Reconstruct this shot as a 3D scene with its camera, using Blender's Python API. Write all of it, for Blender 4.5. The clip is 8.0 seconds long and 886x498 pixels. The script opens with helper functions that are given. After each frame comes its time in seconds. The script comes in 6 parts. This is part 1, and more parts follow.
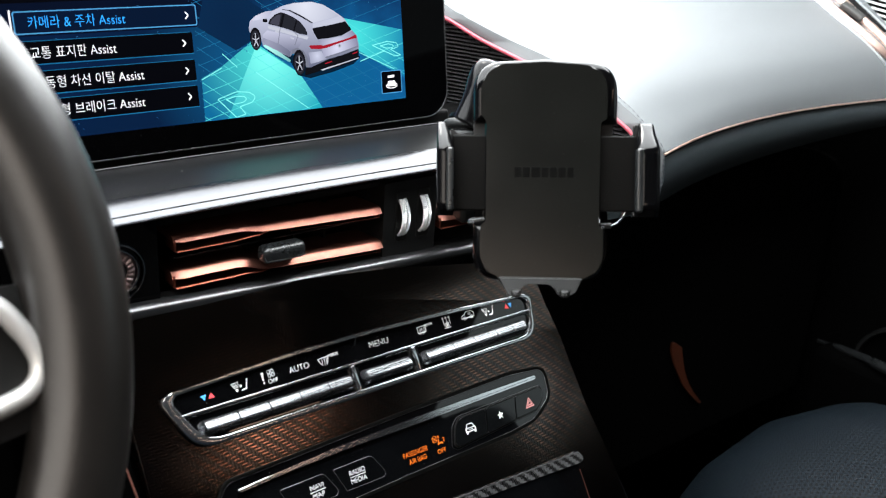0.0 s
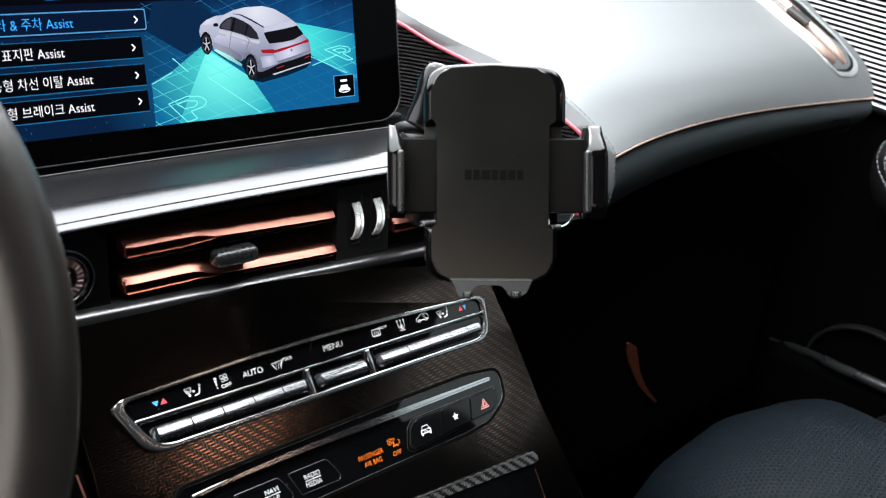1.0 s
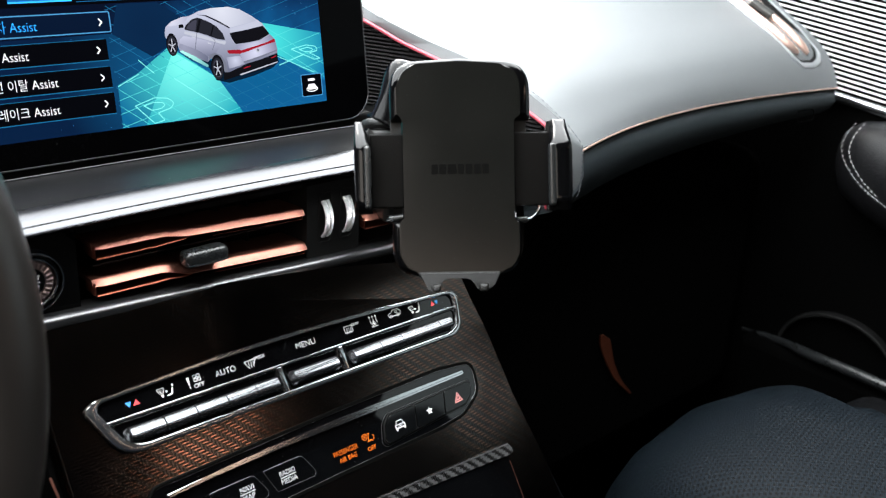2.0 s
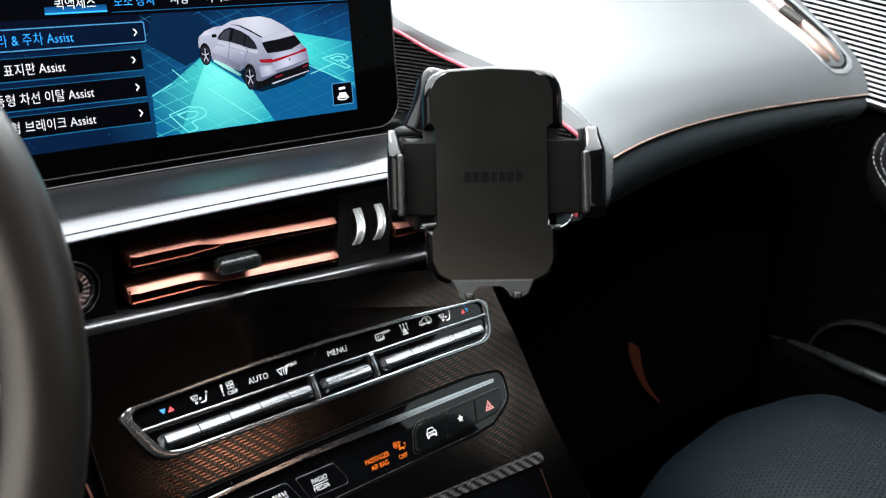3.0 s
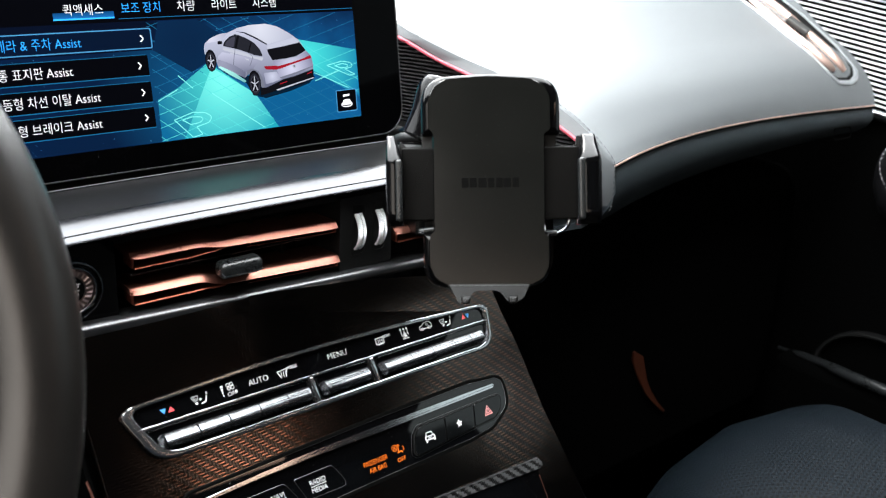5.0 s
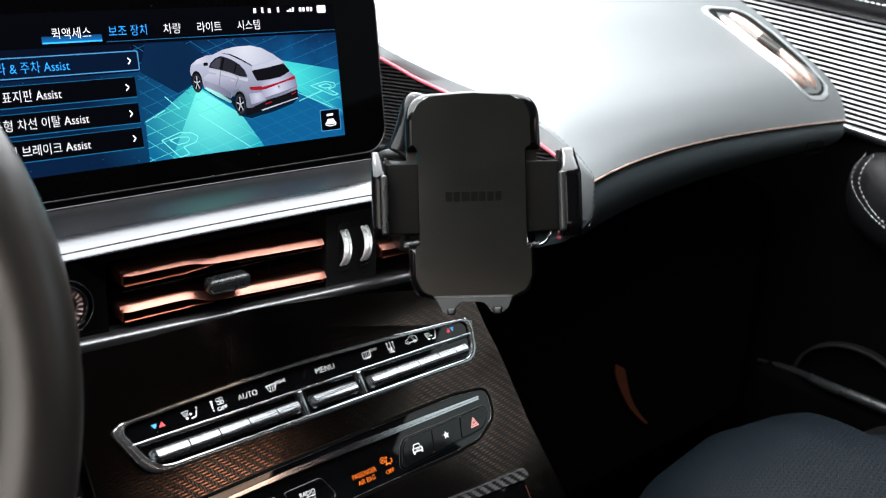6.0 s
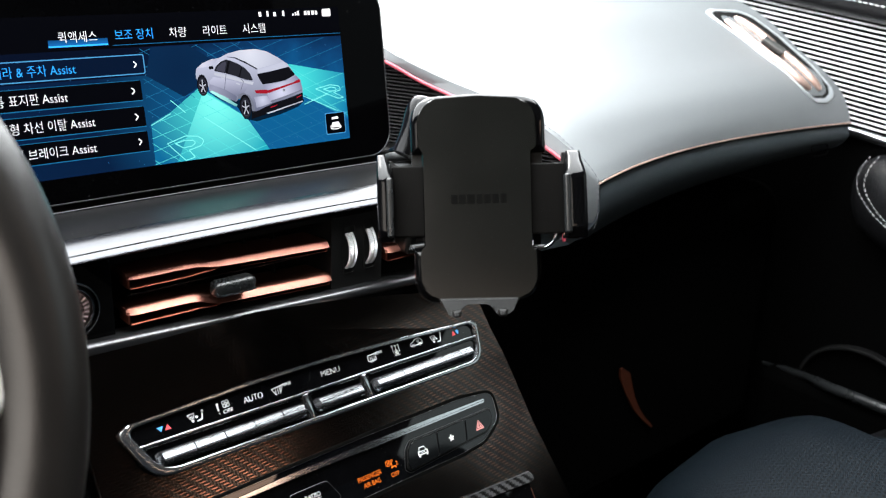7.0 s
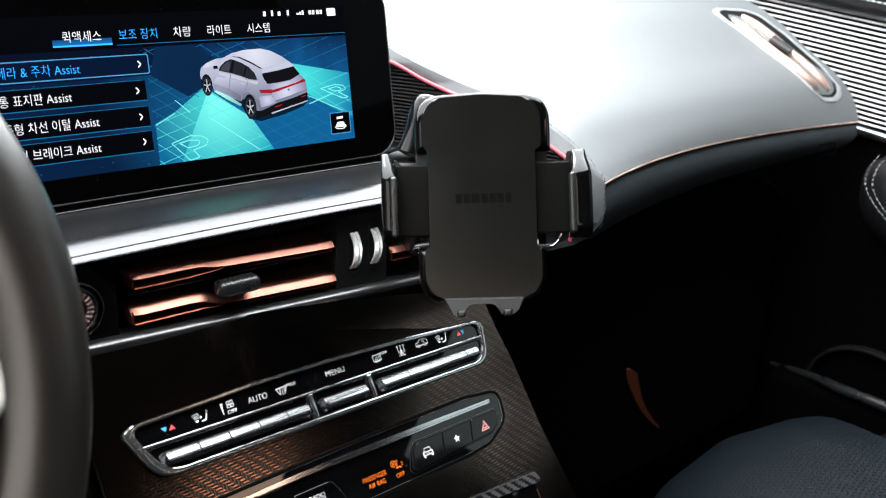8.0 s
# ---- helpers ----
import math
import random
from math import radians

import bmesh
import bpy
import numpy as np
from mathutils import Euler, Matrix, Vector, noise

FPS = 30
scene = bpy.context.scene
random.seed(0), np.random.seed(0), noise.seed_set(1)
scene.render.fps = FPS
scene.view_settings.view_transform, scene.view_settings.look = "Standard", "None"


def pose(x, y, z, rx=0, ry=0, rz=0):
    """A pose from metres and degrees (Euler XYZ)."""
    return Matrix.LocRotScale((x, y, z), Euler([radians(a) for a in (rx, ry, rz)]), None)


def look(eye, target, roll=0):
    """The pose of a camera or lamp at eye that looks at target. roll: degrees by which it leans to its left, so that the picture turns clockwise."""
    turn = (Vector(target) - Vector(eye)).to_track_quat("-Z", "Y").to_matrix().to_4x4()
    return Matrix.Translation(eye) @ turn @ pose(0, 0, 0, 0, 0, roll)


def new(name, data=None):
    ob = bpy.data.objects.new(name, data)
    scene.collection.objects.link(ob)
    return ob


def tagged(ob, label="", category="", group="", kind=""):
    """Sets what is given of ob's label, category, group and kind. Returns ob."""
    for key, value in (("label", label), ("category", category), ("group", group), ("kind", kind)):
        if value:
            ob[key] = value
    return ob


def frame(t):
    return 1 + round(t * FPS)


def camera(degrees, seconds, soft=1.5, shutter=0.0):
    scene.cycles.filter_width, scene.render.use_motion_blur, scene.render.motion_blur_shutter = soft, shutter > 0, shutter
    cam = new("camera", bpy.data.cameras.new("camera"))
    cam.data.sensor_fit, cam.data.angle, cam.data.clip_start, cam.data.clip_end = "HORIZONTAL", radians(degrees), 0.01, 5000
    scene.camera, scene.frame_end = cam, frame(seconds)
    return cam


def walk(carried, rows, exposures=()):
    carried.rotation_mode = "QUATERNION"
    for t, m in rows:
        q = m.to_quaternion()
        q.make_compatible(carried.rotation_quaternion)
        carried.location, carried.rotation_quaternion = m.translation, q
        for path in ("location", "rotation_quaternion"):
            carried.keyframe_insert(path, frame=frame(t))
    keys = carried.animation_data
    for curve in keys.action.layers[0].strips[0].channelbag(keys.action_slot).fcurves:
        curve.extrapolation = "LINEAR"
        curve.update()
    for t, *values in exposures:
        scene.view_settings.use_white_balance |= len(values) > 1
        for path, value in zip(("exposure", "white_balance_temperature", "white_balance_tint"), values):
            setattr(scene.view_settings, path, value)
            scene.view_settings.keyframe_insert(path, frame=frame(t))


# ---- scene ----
import itertools
from mathutils.bvhtree import BVHTree

cam = camera(50.0, 8.0, soft=1.2)
ROWS = [
    (0, 0.0039, 0.0094, 1.2006, 67.530, -3.603, -38.039),
    (0.5, 0.0048, 0.0068, 1.2013, 67.740, -3.918, -39.394),
    (1, 0.0057, 0.0036, 1.2011, 67.961, -3.943, -40.394),
    (1.5, 0.0076, -0.0015, 1.2002, 67.885, -3.428, -41.509),
    (1.7, 0.0070, -0.0038, 1.2007, 67.940, -3.347, -41.981),
    (2.8, 0.0028, -0.0025, 1.1994, 68.435, -2.582, -41.859),
    (3, 0.0018, -0.0004, 1.2001, 68.488, -2.697, -40.861),
    (3.5, -0.0004, 0.0001, 1.2003, 69.107, -3.009, -38.942),
    (4, 0.0000, 0.0000, 1.2000, 69.076, -3.285, -38.792),
    (4.5, 0.0014, -0.0003, 1.1998, 69.029, -3.450, -38.602),
    (5, 0.0041, -0.0108, 1.2001, 69.038, -2.867, -39.893),
    (5.2, 0.0020, -0.0151, 1.1999, 69.212, -2.564, -40.930),
    (6.5, -0.0068, -0.0191, 1.1993, 70.786, -2.373, -41.229),
    (7, -0.0067, -0.0187, 1.1989, 70.664, -2.340, -41.085),
    (7.5, -0.0048, -0.0184, 1.1984, 70.684, -2.311, -41.009),
    (8, -0.0042, -0.0183, 1.1973, 70.721, -2.129, -40.676),
]
walk(cam, [(t, pose(x, y, z, rx, ry, rz)) for t, x, y, z, rx, ry, rz in ROWS], exposures=[(0.0, 0.6), (8.0, 0.6)])
cam.data.dof.use_dof = True
cam.data.dof.focus_distance = 0.59
cam.data.dof.aperture_fstop = 12.5

# ---- light: overcast daylight through the windscreen and side windows ----
world = bpy.data.worlds.new("sky")
scene.world = world
world.use_nodes = True
wn = world.node_tree.nodes
sky = wn.new("ShaderNodeTexSky")
sky.sky_type, sky.sun_disc = "NISHITA", False
sky.sun_elevation, sky.sun_rotation = radians(48), radians(20)
world.node_tree.links.new(sky.outputs[0], wn["Background"].inputs[0])
wn["Background"].inputs[1].default_value = 0.008
sun = new("sun", bpy.data.lights.new("sun", "SUN"))
sun.data.energy, sun.data.angle, sun.data.color = 1.2, radians(14), (1.0, 0.96, 0.9)
sun.matrix_world = look((0.6, 3.0, 4.2), (0.4, 0.4, 1.0))


def window_lamp(name, at, target, sx, sy, watts, tone):
    lamp = new(name, bpy.data.lights.new(name, "AREA"))
    lamp.data.shape, lamp.data.size, lamp.data.size_y = "RECTANGLE", sx, sy
    lamp.data.energy, lamp.data.color = watts, tone
    lamp.matrix_world = look(at, target)
    return lamp


# the windscreen: bright sky in its upper half, street and trees in its lower half
window_lamp("windscreen_sky_daylight", (0.3, 0.356, 1.5345), (0.3, -0.074, 0.6345), 1.25, 0.515, 22.5, (0.94, 0.98, 1.0))
window_lamp("windscreen_street_daylight", (0.3, 0.865, 1.291), (0.3, 0.435, 0.391), 1.25, 0.615, 19.5, (0.94, 0.98, 1.0))
# Unseen warm lamp at the roof, added to make the copper threads glow.
window_lamp("added_roof_glow", (0.785, -0.735, 1.597), (0.785, -0.734, 0.6), 0.20, 0.12, 0.34, (1.0, 0.68, 0.50))
window_lamp("driver_window_daylight", (-0.50, 0.05, 1.33), (0.3, 0.35, 1.0), 0.85, 0.36, 3.0, (1.0, 0.92, 0.84))
window_lamp("rear_window_daylight", (-0.53, -0.70, 1.36), (0.33, 0.0, 1.16), 0.50, 0.24, 0.55, (1.0, 0.80, 0.66))
window_lamp("passenger_window_daylight", (1.06, -0.28, 1.270), (0.4, -0.28, 1.110), 0.58, 0.32, 0.47, (0.86, 0.99, 1.0))


# ---- materials ----
def mat(name, col, rough=0.5, metal=0.0, emit=None, power=0.0, coat=0.0, spec=0.5):
    m = bpy.data.materials.new(name)
    m.use_nodes = True
    b = m.node_tree.nodes["Principled BSDF"]
    b.inputs["Base Color"].default_value = (*col, 1)
    b.inputs["Roughness"].default_value = rough
    b.inputs["Metallic"].default_value = metal
    b.inputs["Coat Weight"].default_value = coat
    b.inputs["Coat Roughness"].default_value = 0.04
    b.inputs["Specular IOR Level"].default_value = spec
    if emit:
        b.inputs["Emission Color"].default_value = (*emit, 1)
        b.inputs["Emission Strength"].default_value = power
    return m


def node(m, kind, **values):
    n = m.node_tree.nodes.new(kind)
    for key, value in values.items():
        n.inputs[key].default_value = value
    return n


def math_node(m, op, a, b=None):
    n = m.node_tree.nodes.new("ShaderNodeMath")
    n.operation = op
    for i, v in enumerate((a, b)):
        if v is None:
            continue
        if isinstance(v, (int, float)):
            n.inputs[i].default_value = v
        else:
            m.node_tree.links.new(v, n.inputs[i])
    return n.outputs[0]


def weathered(m, scale=60.0, amount=0.25, rough=0.12, grain=0.0, grain_scale=900.0, dust=0.0):
    """Uneven colour and gloss at two scales, and a fine relief, in the object's metres."""
    nt, L = m.node_tree, m.node_tree.links
    b = nt.nodes["Principled BSDF"]
    tc = nt.nodes.new("ShaderNodeTexCoord")
    big = node(m, "ShaderNodeTexNoise", Scale=scale, Detail=4.0, Roughness=0.6)
    fine = node(m, "ShaderNodeTexNoise", Scale=scale * 9, Detail=3.0)
    for n in (big, fine):
        L.new(tc.outputs["Object"], n.inputs["Vector"])
    total = math_node(m, "ADD", math_node(m, "MULTIPLY", big.outputs[0], 0.65), math_node(m, "MULTIPLY", fine.outputs[0], 0.35))
    base = tuple(b.inputs["Base Color"].default_value)[:3]
    ramp = nt.nodes.new("ShaderNodeValToRGB")
    ramp.color_ramp.elements[0].position, ramp.color_ramp.elements[1].position = 0.3, 0.7
    ramp.color_ramp.elements[0].color = (*[c * (1 - amount) for c in base], 1)
    ramp.color_ramp.elements[1].color = (*[min(1, c * (1 + amount)) for c in base], 1)
    L.new(total, ramp.inputs[0])
    colour = ramp.outputs[0]
    r0 = b.inputs["Roughness"].default_value
    L.new(math_node(m, "ADD", math_node(m, "MULTIPLY", total, rough * 2), r0 - rough), b.inputs["Roughness"])
    if dust:
        specks = node(m, "ShaderNodeTexVoronoi", Scale=420.0)
        L.new(tc.outputs["Object"], specks.inputs["Vector"])
        pick = math_node(m, "MULTIPLY", math_node(m, "LESS_THAN", specks.outputs["Distance"], 0.12),
                         math_node(m, "GREATER_THAN", fine.outputs[0], 0.60))
        mix = nt.nodes.new("ShaderNodeMix")
        mix.data_type = "RGBA"
        mix.inputs["B"].default_value = (0.28, 0.28, 0.27, 1)
        L.new(math_node(m, "MULTIPLY", pick, dust), mix.inputs["Factor"])
        L.new(colour, mix.inputs["A"])
        colour = mix.outputs["Result"]
    L.new(colour, b.inputs["Base Color"])
    if grain:
        v = node(m, "ShaderNodeTexVoronoi", Scale=grain_scale)
        v.feature = "SMOOTH_F1"
        L.new(tc.outputs["Object"], v.inputs["Vector"])
        bump = node(m, "ShaderNodeBump", Strength=grain, Distance=0.0004)
        L.new(v.outputs["Distance"], bump.inputs["Height"])
        L.new(bump.outputs[0], b.inputs["Normal"])
    return m


PIANO = weathered(mat("piano_black_lacquer", (0.0012, 0.0012, 0.0014), 0.018, spec=0.42), 30, 0.3, 0.008, dust=0.2)
GLASS_BLACK = weathered(mat("black_display_glass", (0.0005, 0.0005, 0.0006), 0.04, spec=0.020), 40, 0.3, 0.02, dust=0.06)
SHELF = weathered(mat("anthracite_lacquer_shelf", (0.0055, 0.0055, 0.0058), 0.30, spec=0.22), 25, 0.2, 0.06, dust=0.7)
BLACK = weathered(mat("soft_black_plastic", (0.004, 0.004, 0.004), 0.5, spec=0.3), 50, 0.3, 0.1, 0.25, 1500)
GUTTER = weathered(mat("grained_shaded_gutter", (0.0014, 0.0014, 0.0014), 0.75, spec=0.05), 300, 0.5, 0.1, 0.6, 1500, dust=0.35)
CAVE = weathered(mat("matt_black_duct", (0.004, 0.004, 0.004), 0.8, spec=0.15), 40, 0.3, 0.1)
LEATHER = weathered(mat("slate_grey_leather", (0.112, 0.120, 0.124), 0.44), 18, 0.035, 0.02, 0.22, 1300)
# Same slate leather, its colour darkened to hold the shade under the piping.
LEATHER_SHADED = weathered(mat("shaded_slate_leather", (0.029, 0.038, 0.043), 0.5), 18, 0.15, 0.06, 0.3, 1300)
DOOR_LEATHER = weathered(mat("grained_black_leather", (0.0036, 0.0036, 0.0041), 0.42, spec=0.18), 30, 0.2, 0.08, 0.9, 800)
RIM = weathered(mat("steering_wheel_leather", (0.0060, 0.0048, 0.0040), 0.34, spec=0.66), 25, 0.2, 0.08, 0.2, 1500)
CHROME = weathered(mat("satin_chrome", (0.44, 0.455, 0.47), 0.22, 1.0), 60, 0.04, 0.015)
BRIGHT = weathered(mat("polished_chrome", (0.50, 0.51, 0.53), 0.12, 1.0), 60, 0.05, 0.03)
SILVER = weathered(mat("silvered_switch", (0.17, 0.175, 0.183), 0.24, 1.0), 60, 0.05, 0.015)
COPPER = weathered(mat("rose_copper", (0.36, 0.150, 0.112), 0.36, 0.95), 70, 0.12, 0.06)
RUBBER = weathered(mat("holder_matt_plastic", (0.0042, 0.0042, 0.0039), 0.42, spec=0.22), 45, 0.2, 0.08, 0.2, 1800, dust=0.12)
COLLAR_RUBBER = weathered(mat("ribbed_grey_rubber", (0.011, 0.012, 0.0125), 0.5, spec=0.3), 45, 0.2, 0.08, 0.2, 1800)
FACE_PLASTIC = weathered(mat("holder_face_plastic", (0.0050, 0.0051, 0.0046), 0.17, spec=0.30), 45, 0.2, 0.03, 0.05, 1800, dust=0.05)
ARM_PLASTIC = weathered(mat("holder_arm_plastic", (0.0026, 0.0024, 0.0022), 0.5, spec=0.06), 45, 0.25, 0.08, 0.2, 1800)
FOOT_PLASTIC = weathered(mat("worn_foot_plastic", (0.0042, 0.0040, 0.0037), 0.36, spec=0.20), 90, 0.35, 0.1, 0.2, 1800)
JOINT_PLASTIC = weathered(mat("joint_housing_plastic", (0.0015, 0.0015, 0.0018), 0.16, spec=0.10), 60, 0.2, 0.04)
HOLDER_GLOSS = weathered(mat("holder_gloss_plastic", (0.0016, 0.0016, 0.0018), 0.09, spec=0.22), 60, 0.2, 0.04)
RIB = weathered(mat("ribbed_black_trim", (0.012, 0.012, 0.012), 0.36, spec=0.25), 60, 0.2, 0.06)
RIB_METAL = weathered(mat("polished_rib_trim", (0.92, 0.92, 0.93), 0.36, 0.6), 60, 0.08, 0.06)
# Near-black carpet colour, also holding deep shade on glovebox, door and console panels.
CARPET_SHADE = weathered(mat("carpet_shade_black", (0.0006, 0.0006, 0.0006), 0.95, spec=0.03), 300, 0.4, 0.02, 0.6, 600)
THREAD = mat("grey_thread", (0.10, 0.105, 0.11), 0.8)
THREAD_WHITE = mat("white_thread", (0.62, 0.62, 0.60), 0.8)
ENGRAVED = mat("engraved_black", (0.003, 0.003, 0.003), 0.7, spec=0.1)
HEADLINER = weathered(mat("black_headliner", (0.003, 0.003, 0.003), 0.95), 200, 0.1, 0.02)
STRIP = weathered(mat("satin_grey_metal", (0.12, 0.12, 0.125), 0.33, 0.95), 60, 0.08, 0.05)
SLIDER = weathered(mat("grained_grey_plastic", (0.011, 0.012, 0.0125), 0.28), 60, 0.15, 0.05, 0.3, 1500)
SATIN = weathered(mat("satin_silver_plastic", (0.55, 0.54, 0.52), 0.45, 0.6), 60, 0.06, 0.05)
ROLLER = weathered(mat("knurled_silver", (0.85, 0.85, 0.86), 0.42, 0.85), 120, 0.08, 0.05)
EMBOSS = mat("embossed_black", (0.0012, 0.0012, 0.0011), 0.55, spec=0.045)
# Copper paled so that its colour carries the sun glare on the side vanes.
SUNLIT_COPPER = weathered(mat("sunlit_pale_copper", (0.92, 0.66, 0.57), 0.36, 0.9), 70, 0.08, 0.06)
NOSE_MID = weathered(mat("satin_nose_chrome", (0.066, 0.067, 0.071), 0.25, 1.0), 60, 0.03, 0.008)
VENT_CHROME = weathered(mat("blue_tinted_vent_chrome", (0.60, 0.63, 0.65), 0.46, 0.8), 60, 0.06, 0.04)
GREY_PLASTIC = weathered(mat("mid_grey_plastic", (0.045, 0.045, 0.043), 0.45), 60, 0.1, 0.05)
PANEL = weathered(mat("black_panel_lacquer", (0.0012, 0.0012, 0.0014), 0.018, spec=0.42), 30, 0.3, 0.008, dust=0.2)
# Colour of a warm reflection in the footwell, not of a trim part.
REFLECTION_COPPER = weathered(mat("footwell_reflection_tint", (0.095, 0.026, 0.012), 0.5, 0.4), 70, 0.3, 0.06)
ROSE = weathered(mat("rose_silver", (0.34, 0.25, 0.24), 0.34, 0.95), 120, 0.08, 0.05)
SWITCH = weathered(mat("dark_switch_lacquer", (0.0022, 0.0024, 0.0026), 0.06, spec=0.3), 50, 0.2, 0.02, dust=0.12)
LED = mat("red_ambient_light", (0.30, 0.05, 0.07), 0.4, emit=(1.0, 0.10, 0.15), power=0.13)


def screen_mat(name, col, power=1.0):
    return mat(name, (0.0008, 0.0008, 0.001), 0.05, emit=col, power=power * 0.78, spec=0.0)


WHITE_UI = screen_mat("white_display_light", (0.95, 0.95, 0.97), 1.5)
BLUE_UI = screen_mat("blue_display_light", (0.03, 0.36, 1.0), 1.6)
ICE_UI = screen_mat("ice_blue_display_light", (0.10, 0.42, 0.85), 0.8)
DARK_UI = screen_mat("black_display_light", (0.0003, 0.0005, 0.0016), 1.0)
NAVY_UI = screen_mat("navy_display_light", (0.001, 0.007, 0.026), 1.0)
LINE_UI = screen_mat("blue_line_display_light", (0.012, 0.15, 0.32), 1.0)
TEAL_UI = screen_mat("teal_line_display_light", (0.22, 0.92, 0.86), 1.0)
SILVER_UI = screen_mat("silver_display_light", (0.50, 0.52, 0.64), 1.0)
PALE_UI = screen_mat("pale_silver_display_light", (0.50, 0.52, 0.61), 1.0)
SHADE_UI = screen_mat("grey_display_light", (0.17, 0.18, 0.24), 1.0)
GLASS_UI = screen_mat("dark_grey_display_light", (0.016, 0.017, 0.024), 1.0)
BLACK_UI = screen_mat("black_picture_display_light", (0.004, 0.004, 0.006), 1.0)
SMOKE_UI = screen_mat("smoke_display_light", (0.05, 0.05, 0.075), 1.0)
RED_UI = screen_mat("red_display_light", (0.33, 0.009, 0.022), 1.0)
AMBER = mat("amber_indicator", (0.02, 0.01, 0.0), 0.3, emit=(1.0, 0.20, 0.015), power=1.1)
PRINT = mat("white_print", (0.78, 0.78, 0.76), 0.5, emit=(0.8, 0.8, 0.78), power=0.18)
PRINT_BLUE = mat("blue_print", (0.05, 0.25, 0.6), 0.5, emit=(0.05, 0.25, 0.6), power=0.15)
PRINT_RED = mat("red_print", (0.6, 0.05, 0.06), 0.5, emit=(0.6, 0.05, 0.06), power=0.12)
PRINT_PINK = mat("pale_red_print", (0.75, 0.28, 0.27), 0.5)


def glow_material(name, centre, radius, inner, outer):
    """Screen colours that fade outwards from a spot of the display, given in its millimetres."""
    m = screen_mat(name, (0, 0, 0), 1.0)
    nt, L = m.node_tree, m.node_tree.links
    tc = nt.nodes.new("ShaderNodeTexCoord")
    sep = nt.nodes.new("ShaderNodeSeparateXYZ")
    L.new(tc.outputs["Object"], sep.inputs[0])
    du = math_node(m, "SUBTRACT", sep.outputs[0], centre[0] / 1000)
    dv = math_node(m, "SUBTRACT", sep.outputs[2], 1.09 + centre[1] * 0.000985)
    d = math_node(m, "SQRT", math_node(m, "ADD", math_node(m, "MULTIPLY", du, du), math_node(m, "MULTIPLY", dv, dv)))
    ramp = nt.nodes.new("ShaderNodeValToRGB")
    e = ramp.color_ramp.elements
    e[0].position, e[0].color = 0.0, (*inner, 1)
    e[1].position, e[1].color = 1.0, (*outer, 1)
    L.new(math_node(m, "DIVIDE", d, radius / 1000), ramp.inputs[0])
    L.new(ramp.outputs[0], nt.nodes["Principled BSDF"].inputs["Emission Color"])
    return m


def screen_background():
    """Deep blue picture, brighter towards its lower right, with faint specks."""
    m = screen_mat("blue_screen_picture", (0, 0, 0), 1.0)
    nt, L = m.node_tree, m.node_tree.links
    b = nt.nodes["Principled BSDF"]
    tc = nt.nodes.new("ShaderNodeTexCoord")
    sep = nt.nodes.new("ShaderNodeSeparateXYZ")
    L.new(tc.outputs["Object"], sep.inputs[0])
    du = math_node(m, "MULTIPLY", math_node(m, "SUBTRACT", sep.outputs[0], 0.335), 9.0)
    dv = math_node(m, "MULTIPLY", math_node(m, "SUBTRACT", sep.outputs[2], 1.066), 15.5)
    dist = math_node(m, "SQRT", math_node(m, "ADD", math_node(m, "MULTIPLY", du, du), math_node(m, "MULTIPLY", dv, dv)))
    cloud = node(m, "ShaderNodeTexNoise", Scale=45.0, Detail=3.0)
    L.new(tc.outputs["Object"], cloud.inputs["Vector"])
    t = math_node(m, "ADD", math_node(m, "MULTIPLY", dist, 0.85), math_node(m, "MULTIPLY", math_node(m, "SUBTRACT", cloud.outputs[0], 0.5), 0.5))
    ramp = nt.nodes.new("ShaderNodeValToRGB")
    e = ramp.color_ramp.elements
    e[0].position, e[0].color = 0.0, (0.003, 0.105, 0.26, 1)
    e[1].position, e[1].color = 1.0, (0.001, 0.004, 0.016, 1)
    for p, c in ((0.35, (0.004, 0.10, 0.27, 1)), (0.62, (0.003, 0.042, 0.135, 1)), (0.85, (0.0015, 0.012, 0.045, 1))):
        x = e.new(p)
        x.color = c
    L.new(t, ramp.inputs[0])
    L.new(ramp.outputs[0], b.inputs["Emission Color"])
    return m


def shade_material(name, top, bottom, z0, z1, power=1.0):
    """Screen colours that run from top to bottom."""
    m = screen_mat(name, (0, 0, 0), power)
    nt, L = m.node_tree, m.node_tree.links
    tc = nt.nodes.new("ShaderNodeTexCoord")
    sep = nt.nodes.new("ShaderNodeSeparateXYZ")
    L.new(tc.outputs["Object"], sep.inputs[0])
    t = math_node(m, "DIVIDE", math_node(m, "SUBTRACT", z1, sep.outputs[2]), z1 - z0)
    ramp = nt.nodes.new("ShaderNodeValToRGB")
    e = ramp.color_ramp.elements
    e[0].position, e[0].color = 0.0, (*top, 1)
    e[1].position, e[1].color = 1.0, (*bottom, 1)
    L.new(t, ramp.inputs[0])
    L.new(ramp.outputs[0], nt.nodes["Principled BSDF"].inputs["Emission Color"])
    return m


